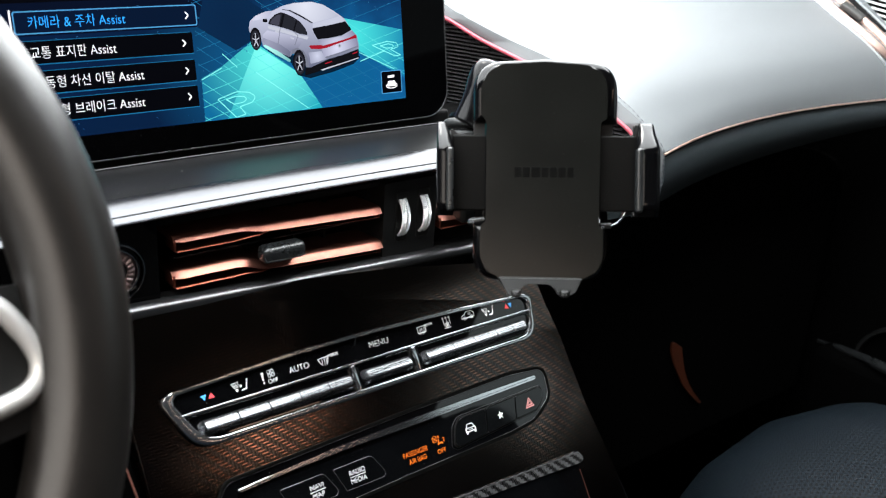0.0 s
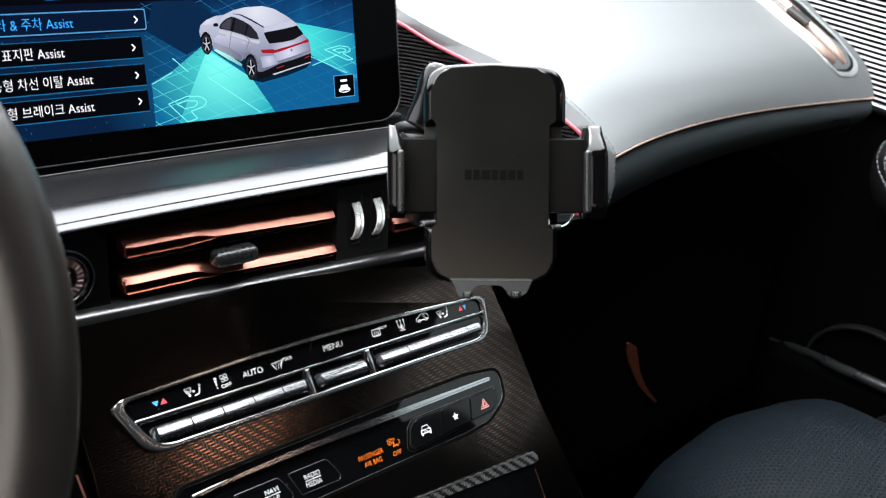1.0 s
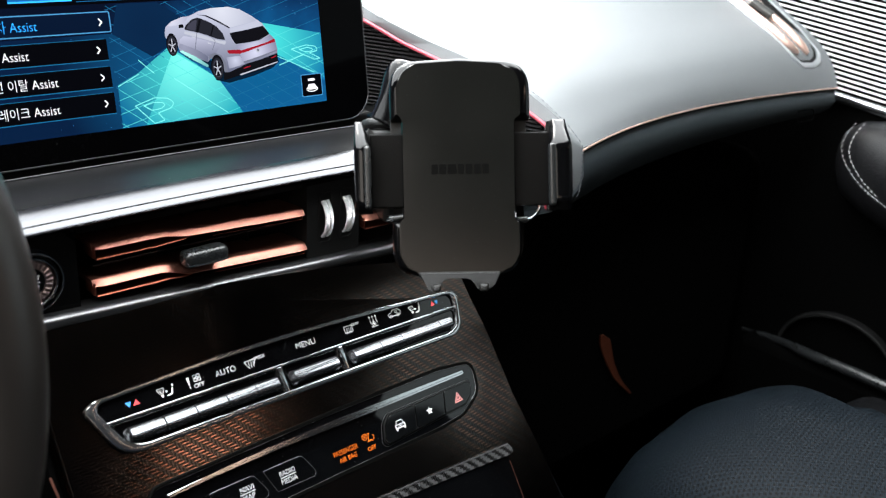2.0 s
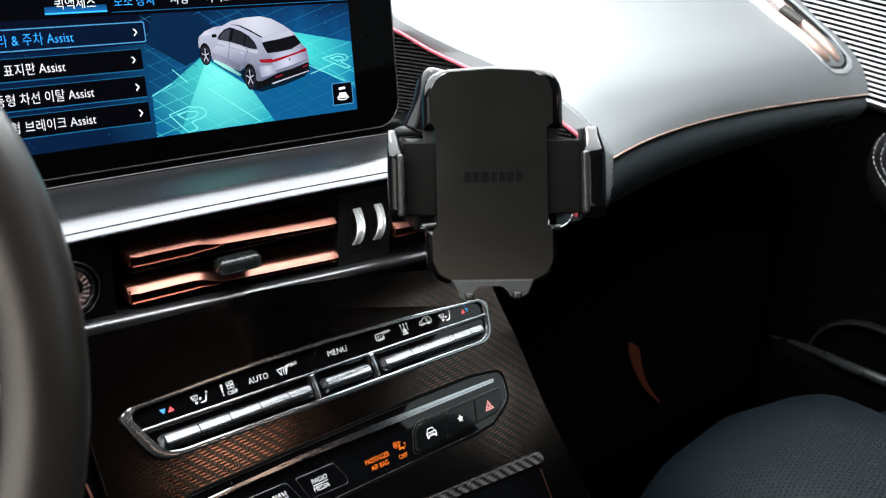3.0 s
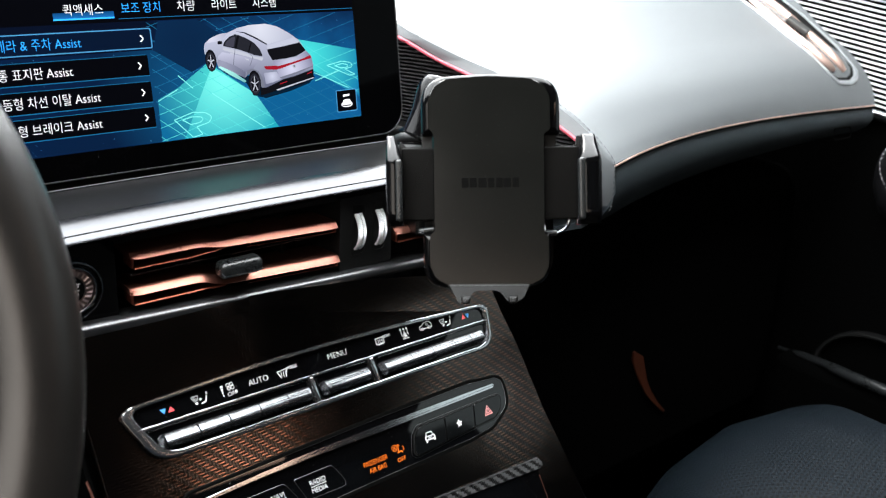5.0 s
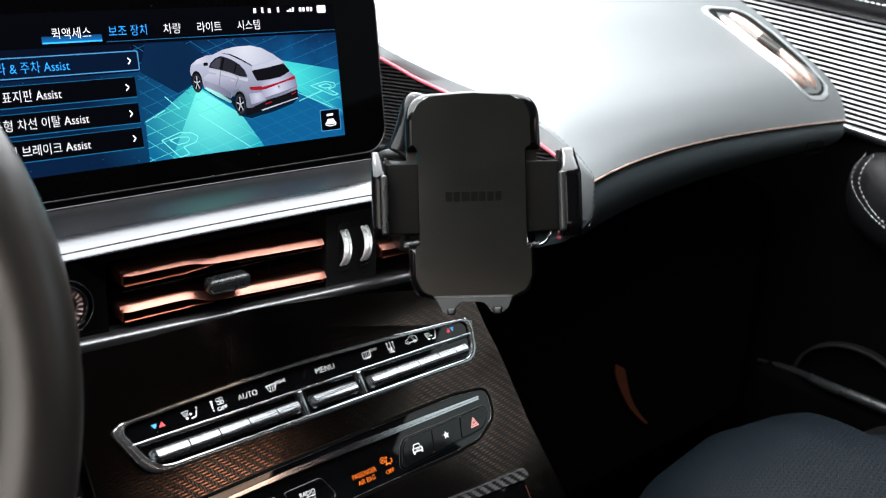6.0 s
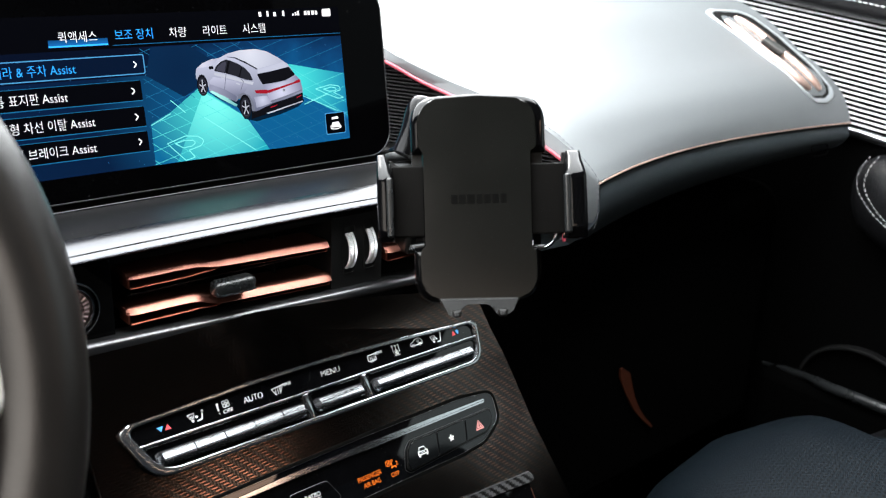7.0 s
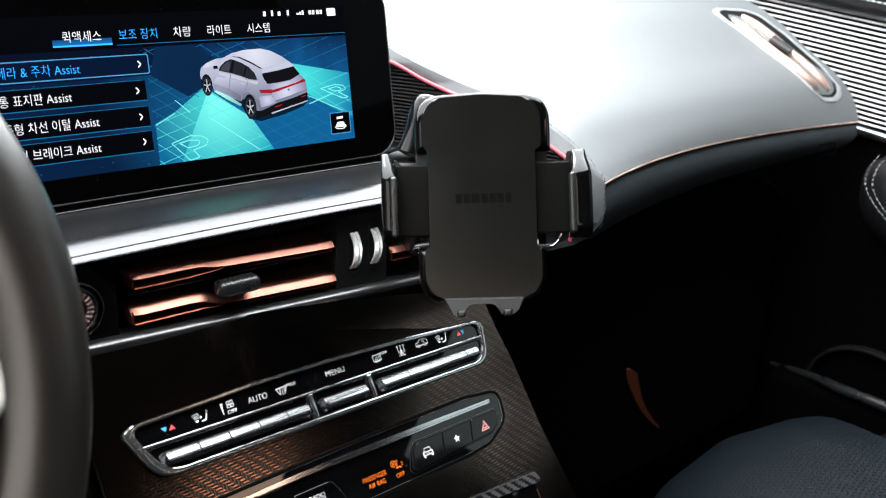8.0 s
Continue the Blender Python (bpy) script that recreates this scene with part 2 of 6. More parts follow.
def carbon(name="copper_carbon_weave", pitch=0.0018, strand=(0.22, 0.138, 0.108), share=0.5, ground=(0.115, 0.110, 0.106), gloss=(0.12, 0.16), metal=1.0):
    """Twill weave of grey-black strands with fine copper threads, each strand rounded."""
    m = mat(name, (0.01, 0.01, 0.01), gloss[1], spec=0.08)
    nt, L = m.node_tree, m.node_tree.links
    b = nt.nodes["Principled BSDF"]
    tc = nt.nodes.new("ShaderNodeTexCoord")
    axis = []
    for way in ((1, 0.0, 0), (0, 0.5611, 0.8277)):
        d = nt.nodes.new("ShaderNodeVectorMath")
        d.operation = "DOT_PRODUCT"
        d.inputs[1].default_value = [w / pitch for w in way]
        L.new(tc.outputs["Object"], d.inputs[0])
        axis.append(d.outputs["Value"])
    u, v = axis
    fu, fv = math_node(m, "FLOOR", u), math_node(m, "FLOOR", v)
    k = math_node(m, "FLOORED_MODULO", math_node(m, "ADD", fu, fv), 4.0)
    warp = math_node(m, "LESS_THAN", k, 1.5)
    hu = math_node(m, "SINE", math_node(m, "MULTIPLY", math_node(m, "SUBTRACT", u, fu), math.pi))
    hv = math_node(m, "SINE", math_node(m, "MULTIPLY", math_node(m, "SUBTRACT", v, fv), math.pi))
    mixh = nt.nodes.new("ShaderNodeMix")
    L.new(warp, mixh.inputs["Factor"])
    L.new(hv, mixh.inputs["A"])
    L.new(hu, mixh.inputs["B"])
    cloud = node(m, "ShaderNodeTexNoise", Scale=60.0, Detail=4.0)
    L.new(tc.outputs["Object"], cloud.inputs["Vector"])
    # sheen put into the colour: down strands brighten at their crowns, the rest stays dark
    strand_sheen = nt.nodes.new("ShaderNodeMix")
    strand_sheen.data_type = "RGBA"
    strand_sheen.inputs["A"].default_value = (*[c * 0.08 for c in ground], 1)
    strand_sheen.inputs["B"].default_value = (*[c * 1.15 for c in ground], 1)
    L.new(math_node(m, "MULTIPLY", warp, math_node(m, "POWER", hu, 3.0)), strand_sheen.inputs["Factor"])
    thread = math_node(m, "LESS_THAN", math_node(m, "ABSOLUTE", math_node(m, "SUBTRACT", math_node(m, "SUBTRACT", v, fv), 0.5)), 0.5 * share)
    copper = math_node(m, "MULTIPLY", math_node(m, "SUBTRACT", 1.0, warp), thread)
    mixc = nt.nodes.new("ShaderNodeMix")
    mixc.data_type = "RGBA"
    L.new(strand_sheen.outputs["Result"], mixc.inputs["A"])
    mixc.inputs["B"].default_value = (*strand, 1)
    L.new(copper, mixc.inputs["Factor"])
    mixd = nt.nodes.new("ShaderNodeMix")
    mixd.data_type = "RGBA"
    mixd.blend_type = "MULTIPLY"
    mixd.inputs["Factor"].default_value = 0.7
    L.new(mixc.outputs["Result"], mixd.inputs["A"])
    L.new(cloud.outputs[0], mixd.inputs["B"])
    L.new(mixd.outputs["Result"], b.inputs["Base Color"])
    b.inputs["Metallic"].default_value = metal
    L.new(math_node(m, "ADD", math_node(m, "MULTIPLY", copper, gloss[0] - gloss[1]), gloss[1]), b.inputs["Roughness"])
    bump = node(m, "ShaderNodeBump", Strength=0.030, Distance=0.0004)
    L.new(mixh.outputs["Result"], bump.inputs["Height"])
    L.new(bump.outputs[0], b.inputs["Normal"])
    return m


def perforated():
    """Dark blue-black seat leather with rows of tiny holes and fine wrinkles."""
    m = mat("perforated_seat_leather", (0.028, 0.034, 0.042), 0.5, spec=0.07)
    nt, L = m.node_tree, m.node_tree.links
    b = nt.nodes["Principled BSDF"]
    tc = nt.nodes.new("ShaderNodeTexCoord")
    sep = nt.nodes.new("ShaderNodeSeparateXYZ")
    L.new(tc.outputs["Object"], sep.inputs[0])
    sy = math_node(m, "MULTIPLY", math_node(m, "SUBTRACT", sep.outputs[1], math_node(m, "MULTIPLY", sep.outputs[2], 0.8)), 245.0)
    row = math_node(m, "FLOOR", sy)
    sx = math_node(m, "ADD", math_node(m, "MULTIPLY", sep.outputs[0], 245.0), math_node(m, "MULTIPLY", math_node(m, "FLOORED_MODULO", row, 2.0), 0.5))
    a = math_node(m, "SUBTRACT", math_node(m, "FRACT", sx), 0.5)
    c = math_node(m, "SUBTRACT", math_node(m, "FRACT", sy), 0.5)
    r = math_node(m, "SQRT", math_node(m, "ADD", math_node(m, "MULTIPLY", a, a), math_node(m, "MULTIPLY", c, c)))
    hole = math_node(m, "LESS_THAN", r, 0.30)
    mix = nt.nodes.new("ShaderNodeMix")
    mix.data_type = "RGBA"
    mix.inputs["A"].default_value = (0.0042, 0.0068, 0.0094, 1)
    mix.inputs["B"].default_value = (0.0005, 0.0006, 0.0008, 1)
    L.new(hole, mix.inputs["Factor"])
    L.new(mix.outputs["Result"], b.inputs["Base Color"])
    wr = node(m, "ShaderNodeTexVoronoi", Scale=950.0)
    L.new(tc.outputs["Object"], wr.inputs["Vector"])
    h = math_node(m, "SUBTRACT", wr.outputs["Distance"], math_node(m, "MULTIPLY", hole, 1.2))
    bump = node(m, "ShaderNodeBump", Strength=0.55, Distance=0.0007)
    L.new(h, bump.inputs["Height"])
    L.new(bump.outputs[0], b.inputs["Normal"])
    return m


SCREEN_BG, CARBON, SEAT = screen_background(), carbon(), perforated()
CARBON_GREY = carbon("grey_carbon_weave", 0.0018, (0.085, 0.085, 0.087), 1.0, (0.022, 0.022, 0.022), (0.11, 0.11), 0.0)
# The vanes' copper again, with shade under the blades put into its colour.
COPPER_IN_SHADE = weathered(mat("shaded_copper", (0.22, 0.06, 0.038), 0.38, 0.9), 70, 0.12, 0.06)
BEAM = glow_material("teal_beam_picture", (283, -6), 52, (0.07, 0.66, 0.62), (0.004, 0.13, 0.29))
BEAM_CORE = glow_material("bright_teal_beam_picture", (284, -8), 46, (0.20, 0.95, 0.84), (0.014, 0.36, 0.46))
BEAM_SIDE = glow_material("side_teal_beam_picture", (346, 0), 46, (0.06, 0.70, 0.68), (0.005, 0.17, 0.36))
FAN = glow_material("blue_ground_picture", (266, -14), 62, (0.004, 0.085, 0.22), (0.0012, 0.012, 0.045))
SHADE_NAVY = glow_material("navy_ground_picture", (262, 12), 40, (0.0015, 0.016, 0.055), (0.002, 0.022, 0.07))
BODY_UI = shade_material("silver_car_picture", (0.50, 0.52, 0.66), (0.10, 0.11, 0.18), 1.070, 1.106)
ROOF_UI = glow_material("silver_roof_picture", (312, 20), 32, (0.66, 0.68, 0.78), (0.36, 0.38, 0.50))
FLANK_UI = shade_material("silver_flank_picture", (0.52, 0.53, 0.68), (0.14, 0.15, 0.23), 1.082, 1.0965)
SILL_UI = glow_material("silver_sill_picture", (284, 0), 18, (0.30, 0.31, 0.42), (0.12, 0.13, 0.20))
CORNER_UI = glow_material("silver_corner_picture", (318, -11), 9, (0.55, 0.57, 0.72), (0.20, 0.21, 0.31))
TAIL_UI = glow_material("silver_tail_picture", (333, -7), 17, (0.62, 0.63, 0.80), (0.20, 0.20, 0.31))
HOOD_UI = glow_material("silver_hood_picture", (278, 15), 14, (0.62, 0.63, 0.76), (0.36, 0.37, 0.50))
SHADOW_UI = screen_mat("shadow_display_light", (0.001, 0.012, 0.030), 1.0)
TEAL_LINE_UI = screen_mat("pale_teal_line_display_light", (0.10, 0.72, 0.70), 1.0)
MINT_GLOW = glow_material("mint_sill_picture", (283, -4), 22, (0.42, 0.90, 0.82), (0.10, 0.34, 0.36))
GLOW_UI = shade_material("blue_glow_picture", (0.001, 0.010, 0.03), (0.01, 0.16, 0.50), 1.1195, 1.1255)


# ---- builders ----
def frame_of(origin, ex, ey, ez):
    m = Matrix((ex, ey, ez)).transposed().to_4x4()
    m.translation = Vector(origin)
    return m


PHI = radians(10)
# the display's plane, the console's slope, the vent's upright plane, the phone holder's plane; all in millimetres
MM = Matrix.Scale(0.001, 4)
MS = frame_of((0, 0.53, 1.09), (1, 0, 0), (0, math.sin(PHI), math.cos(PHI)), (0, -math.cos(PHI), math.sin(PHI))) @ MM
MC = frame_of((0, 0.39568, 0.90565), (1, 0, 0), (0, 0.56114, 0.82772), (0, -0.82772, 0.56114)) @ MM
MV = frame_of((0, 0.445, 1.0), (1, 0, 0), (0, 0, 1), (0, -1, 0)) @ MM
MH = frame_of((0.3273, 0.3235, 1.0602), (0.7781, -0.6255, 0.0573), (0.182, 0.3119, 0.9325), (-0.6011, -0.7152, 0.3565)) @ MM
MW = Matrix.Identity(4)


def part(name, bm, material, parent, label="", kind="", smooth=38):
    """Links a bmesh, in the world's metres, as one mesh under a thing or a part."""
    bmesh.ops.recalc_face_normals(bm, faces=bm.faces)
    lim = radians(smooth)
    for f in bm.faces:
        f.smooth = True
    for e in bm.edges:
        if len(e.link_faces) != 2 or e.calc_face_angle(0) > lim:
            e.smooth = False
        else:
            a, b = sorted(f.calc_area() for f in e.link_faces)
            if b > 8 * a and e.calc_face_angle(0) > 0.06:
                e.smooth = False
    me = bpy.data.meshes.new(name)
    bm.to_mesh(me)
    bm.free()
    me.materials.append(material)
    ob = new(name, me)
    if parent is not None:
        ob.parent = parent
        if parent.type == "EMPTY":
            ob.matrix_parent_inverse = Matrix.Translation(-parent.location)
    return tagged(ob, label, kind=kind)


def thing(name, at, label, category, group="", kind=""):
    ob = new(name)
    ob.location = at
    ob.empty_display_size = 0.02
    return tagged(ob, label, category, group, kind)


def structure(name, bm, material, label, category):
    ob = part(name, bm, material, None)
    return tagged(ob, label, category, kind="structure")


def rrect(u0, u1, v0, v1, r, n=6):
    out = []
    for cx, cy, a in ((u1 - r, v1 - r, 0), (u0 + r, v1 - r, 90), (u0 + r, v0 + r, 180), (u1 - r, v0 + r, 270)):
        for i in range(n + 1):
            t = radians(a + 90 * i / n)
            out.append((cx + r * math.cos(t), cy + r * math.sin(t)))
    return out


def rounded(points, radius, n=6):
    """A polygon with its corners rounded; radius: one for all or a list."""
    out, c = [], len(points)
    for i, p in enumerate(points):
        r = radius[i] if isinstance(radius, (list, tuple)) else radius
        p, a, b = Vector(p), Vector(points[i - 1]), Vector(points[(i + 1) % c])
        if r <= 0:
            out.append(tuple(p))
            continue
        da, db = (a - p).normalized(), (b - p).normalized()
        half = da.angle(db) / 2
        d = min(r / math.tan(half), (a - p).length * 0.49, (b - p).length * 0.49)
        s, e = p + da * d, p + db * d
        for k in range(n + 1):
            t = k / n
            out.append(tuple(s * (1 - t) ** 2 + p * 2 * t * (1 - t) + e * t * t))
    return out


def slab(outline, w0, w1, m, bevel=0.0, seg=2, bm=None):
    """An outline drawn out from w0 to w1, its front edge rounded, laid by the frame m."""
    own = bmesh.new()
    low = [own.verts.new((u, v, w0)) for u, v in outline]
    top = [own.verts.new((u, v, w1)) for u, v in outline]
    own.faces.new(low[::-1])
    face = own.faces.new(top)
    c = len(low)
    for i in range(c):
        own.faces.new((low[i], low[(i + 1) % c], top[(i + 1) % c], top[i]))
    if bevel:
        bmesh.ops.bevel(own, geom=list(face.edges), offset=bevel, segments=seg, affect="EDGES", profile=0.5)
    own.transform(m)
    return merge(bm, own)


def merge(bm, own):
    if bm is None:
        return own
    me = bpy.data.meshes.new("tmp")
    own.to_mesh(me)
    own.free()
    bm.from_mesh(me)
    bpy.data.meshes.remove(me)
    return bm


def inset(outline, d):
    """An outline drawn in by d, point by point."""
    turn = 1 if sum(a[0] * b[1] - b[0] * a[1] for a, b in zip(outline, outline[1:] + outline[:1])) > 0 else -1
    out = []
    for i, p in enumerate(outline):
        t = (Vector(outline[(i + 1) % len(outline)]) - Vector(outline[i - 1])).normalized()
        out.append((p[0] - t.y * d * turn, p[1] + t.x * d * turn))
    return out


def flat(outline, w, m, bm=None):
    bm = bm or bmesh.new()
    bm.faces.new([bm.verts.new(m @ Vector((u, v, w))) for u, v in outline])
    return bm


def ring(outer, inner, w0, w1, m, bevel=0.0, bm=None):
    """A frame between two outlines of equal count."""
    own = bmesh.new()
    c = len(outer)
    rows = [[own.verts.new((u, v, w)) for u, v in o] for o, w in ((outer, w0), (outer, w1), (inner, w1), (inner, w0))]
    for k in range(4):
        a, b = rows[k], rows[(k + 1) % 4]
        for i in range(c):
            own.faces.new((a[i], a[(i + 1) % c], b[(i + 1) % c], b[i]))
    if bevel:
        edges = [e for e in own.edges if all(abs(v.co.z - w1) < 1e-6 for v in e.verts) and
                 ((e.verts[0] in rows[1] and e.verts[1] in rows[1]) or (e.verts[0] in rows[2] and e.verts[1] in rows[2]))]
        bmesh.ops.bevel(own, geom=edges, offset=bevel, segments=2, affect="EDGES", profile=0.5)
    own.transform(m)
    return merge(bm, own)


def rbox(x0, x1, y0, y1, z0, z1, r, m=MW, seg=3, bm=None):
    own = bmesh.new()
    bmesh.ops.create_cube(own, size=1.0)
    for v in own.verts:
        v.co = ((x0 + x1) / 2 + v.co.x * (x1 - x0), (y0 + y1) / 2 + v.co.y * (y1 - y0), (z0 + z1) / 2 + v.co.z * (z1 - z0))
    if r:
        bmesh.ops.bevel(own, geom=list(own.edges), offset=r, segments=seg, affect="EDGES", profile=0.5)
    own.transform(m)
    return merge(bm, own)


def grid(rows, closed=False, bm=None):
    """A sheet through rows of points."""
    bm = bm or bmesh.new()
    vs = [[bm.verts.new(p) for p in row] for row in rows]
    for a, b in zip(vs, vs[1:]):
        for i in range(len(a) if closed else len(a) - 1):
            j = (i + 1) % len(a)
            bm.faces.new((a[i], a[j], b[j], b[i]))
    return bm


def thick(bm, depth):
    """Gives a sheet a thickness."""
    bmesh.ops.recalc_face_normals(bm, faces=bm.faces)
    bmesh.ops.solidify(bm, geom=list(bm.faces), thickness=depth)
    return bm


def tube(points, radius, n=10, bm=None, flat_ratio=1.0):
    """A round bar along points; radius: one or one for each point."""
    bm = bm or bmesh.new()
    pts = [Vector(p) for p in points]
    rows, side = [], None
    for i, p in enumerate(pts):
        d = (pts[min(i + 1, len(pts) - 1)] - pts[max(i - 1, 0)]).normalized()
        if side is None:
            side = d.orthogonal().normalized()
        side = (side - d * side.dot(d)).normalized()
        up = d.cross(side)
        r = radius[i] if isinstance(radius, (list, tuple)) else radius
        rows.append([p + r * (math.cos(a) * side + flat_ratio * math.sin(a) * up) for a in (2 * math.pi * k / n for k in range(n))])
    grid(rows, True, bm)
    bm.verts.ensure_lookup_table()
    total = len(bm.verts)
    bm.faces.new([bm.verts[total - len(rows) * n + k] for k in range(n)][::-1])
    bm.faces.new([bm.verts[total - n + k] for k in range(n)])
    return bm


def disc(cx, cy, r, w0, w1, m, n=32, bevel=0.0, bm=None):
    return slab([(cx + r * math.cos(2 * math.pi * k / n), cy + r * math.sin(2 * math.pi * k / n)) for k in range(n)], w0, w1, m, bevel, 2, bm)


def spline(points, n=8):
    """A smooth line through points (Catmull-Rom)."""
    p = [Vector(q) for q in points]
    p = [2 * p[0] - p[1]] + p + [2 * p[-1] - p[-2]]
    out = []
    for i in range(1, len(p) - 2):
        for k in range(n):
            t = k / n
            out.append(0.5 * (2 * p[i] + (p[i + 1] - p[i - 1]) * t + (2 * p[i - 1] - 5 * p[i] + 4 * p[i + 1] - p[i + 2]) * t * t
                              + (3 * p[i] - p[i - 1] - 3 * p[i + 1] + p[i + 2]) * t ** 3))
    out.append(p[-2])
    return out


def words(body, u, v, width, height, w, m, material, parent, name="lettering", align="LEFT", label="", depth=0.0, slant=0.0, thin=0.012):
    """Letters in the built-in font, fitted to a width and height."""
    cu = bpy.data.curves.new("tmp", "FONT")
    cu.body, cu.resolution_u, cu.offset = body, 3, -thin
    cu.extrude = depth
    tmp = new("tmp", cu)
    bpy.context.view_layer.update()
    me = bpy.data.meshes.new_from_object(tmp.evaluated_get(bpy.context.evaluated_depsgraph_get()))
    bpy.data.objects.remove(tmp)
    bpy.data.curves.remove(cu)
    bm = bmesh.new()
    bm.from_mesh(me)
    bpy.data.meshes.remove(me)
    xs, ys = [p.co.x for p in bm.verts], [p.co.y for p in bm.verts]
    x0, x1, y0, y1 = min(xs), max(xs), min(ys), max(ys)
    left = u if align == "LEFT" else u - width / 2
    for p in bm.verts:
        a, b = (p.co.x - x0) / (x1 - x0), (p.co.y - y0) / (y1 - y0) - 0.5
        p.co = (left + a * width + slant * b * height, v + b * height, w + p.co.z)
    bm.transform(m)
    return part(name, bm, material, parent, label)


def line2(a, b, t, w, m, bm=None):
    """A thin flat bar from a to b."""
    a, b = Vector(a), Vector(b)
    s = (b - a).normalized()
    s = Vector((-s.y, s.x)) * t / 2
    return flat([tuple(a - s), tuple(b - s), tuple(b + s), tuple(a + s)], w, m, bm)


def stitches(points, length, gap, r, normal_shift=(0, 0, 0)):
    """Short thread dashes along a line."""
    bm = bmesh.new()
    pts = [Vector(p) + Vector(normal_shift) for p in points]
    run, step, on = 0.0, length + gap, []
    for a, b in zip(pts, pts[1:]):
        d, L = (b - a).normalized(), (b - a).length
        while run < L:
            s = a + d * run
            tube([s, s + d * length * 0.5, s + d * length], [r * 0.6, r, r * 0.6], 5, bm)
            run += step
        run -= L
    return bm


def rib_line(plan, z, height, depth, bm=None):
    """A slat with a rounded nose along a plan line of (x, y), at height z, its nose to the line's right-hand side."""
    rows = []
    n = len(plan)
    for i, (x, y) in enumerate(plan):
        a, b = plan[max(0, i - 1)], plan[min(n - 1, i + 1)]
        d = Vector((b[0] - a[0], b[1] - a[1])).normalized()
        o = Vector((d.y, -d.x))
        prof = ((0, -0.5), (0.7, -0.42), (1.0, 0.0), (0.7, 0.42), (0, 0.5))
        rows.append([(x + o.x * depth * k, y + o.y * depth * k, z + height * h) for k, h in prof])
    return grid(rows, True, bm)

# ---- the cabin's shell ----
bm = rbox(-0.50, 1.12, -1.30, 1.30, 0.40, 0.45, 0.0)
structure("floor", bm, CARPET_SHADE, "black carpeted floor of the car's cabin", "floor")
# Unseen roof, split to clear the added roof lamp and block sky behind.
bm = rbox(-0.52, 1.14, -0.67, 0.08, 1.60, 1.64, 0.01)
rbox(-0.52, 1.14, -1.30, -0.83, 1.60, 1.64, 0.01, MW, 3, bm)
structure("ceiling", bm, HEADLINER, "black fabric headliner over the cabin", "ceiling")
bm = rbox(-0.52, 1.14, -1.34, -1.28, 0.40, 1.32, 0.0)
structure("wall_rear", bm, CARPET_SHADE, "dark rear bulkhead behind the seats", "wall")
bm = rbox(-0.60, -0.54, -1.30, 1.10, 0.40, 1.10, 0.0)
structure("wall_driver_side", bm, DOOR_LEATHER, "black driver's side door lining", "wall")
bm = rbox(1.07, 1.13, -1.30, 1.10, 0.40, 1.10, 0.0)
rbox(1.07, 1.13, 0.04, 1.10, 1.10, 1.19, 0.0, MW, 1, bm)
structure("wall_passenger_side", bm, DOOR_LEATHER, "black outer body side behind the door lining", "wall")
# Unseen rear quarters, added to keep sky out of the display's reflections.
bm = rbox(-0.60, -0.54, -1.30, -0.44, 1.10, 1.24, 0.0)
rbox(-0.60, -0.54, -1.30, -0.44, 1.48, 1.60, 0.0, MW, 1, bm)
rbox(-0.60, -0.54, -1.30, -0.96, 1.24, 1.48, 0.0, MW, 1, bm)
structure("unseen_rear_quarter_driver", bm, HEADLINER, "unseen black body side round the rear window, blocking sky", "wall")
structure("unseen_rear_quarter_passenger", rbox(1.07, 1.13, -1.30, -0.64, 1.10, 1.60, 0.0), HEADLINER, "unseen black body side behind the front seats, blocking sky", "wall")
# Unseen rails, added to close sky gaps that lit the console.
structure("unseen_rail_passenger", rbox(1.05, 1.13, -0.64, 0.16, 1.43, 1.60, 0.02), HEADLINER, "unseen black rail over the side window, blocking sky", "trim")
structure("unseen_rail_driver", rbox(-0.60, -0.51, -0.44, 0.16, 1.515, 1.60, 0.02), HEADLINER, "unseen black rail over the side window, blocking sky", "trim")
bm = rbox(-0.50, 1.07, 0.86, 0.92, 0.45, 1.06, 0.0)
structure("wall_firewall", bm, CARPET_SHADE, "black carpeted firewall at the footwell's front", "wall")
for side, x in (("pillar_driver", -0.56), ("pillar_passenger", 1.09)):
    bm = tube([(x, 1.10, 1.10), (x, 0.66, 1.36), (x, 0.18, 1.60)], 0.04, 10)
    structure(side, bm, HEADLINER, "black trimmed windscreen pillar", "pillar")

# ---- dashboard ----
dash = thing("dashboard", (0.3, 0.6, 0.9), "slate grey leather dashboard with copper piping and black lower panels", "dashboard")


def crease_y(x):
    """Plan of the copper piping along the passenger's side."""
    k = (x - 0.755) / 0.215
    return 0.4515 - 0.034 * abs(k) ** 2.2 if x < 0.755 else 0.4515 - 0.026 * abs(k) ** 1.7


EDGE = [(0.5365, 0.417, 1.016), (0.5365, 0.425, 1.024), (0.5345, 0.437, 1.033), (0.526, 0.460, 1.049), (0.514, 0.495, 1.062), (0.501, 0.530, 1.070),
        (0.487, 0.570, 1.080), (0.474, 0.600, 1.096), (0.44, 0.635, 1.106), (0.34, 0.665, 1.112), (0.05, 0.685, 1.115), (-0.50, 0.70, 1.115), (-0.50, 1.15, 1.105)]
RIGHT = [(0, 0), (0.005, 0.011), (0.012, 0.024), (0.023, 0.039), (0.039, 0.053), (0.061, 0.067), (0.090, 0.087), (0.127, 0.105), (0.165, 0.114),
         (0.21, 0.118), (0.30, 0.119), (0.45, 0.112), (0.70, 0.09)]
left_line = spline(EDGE, 3)
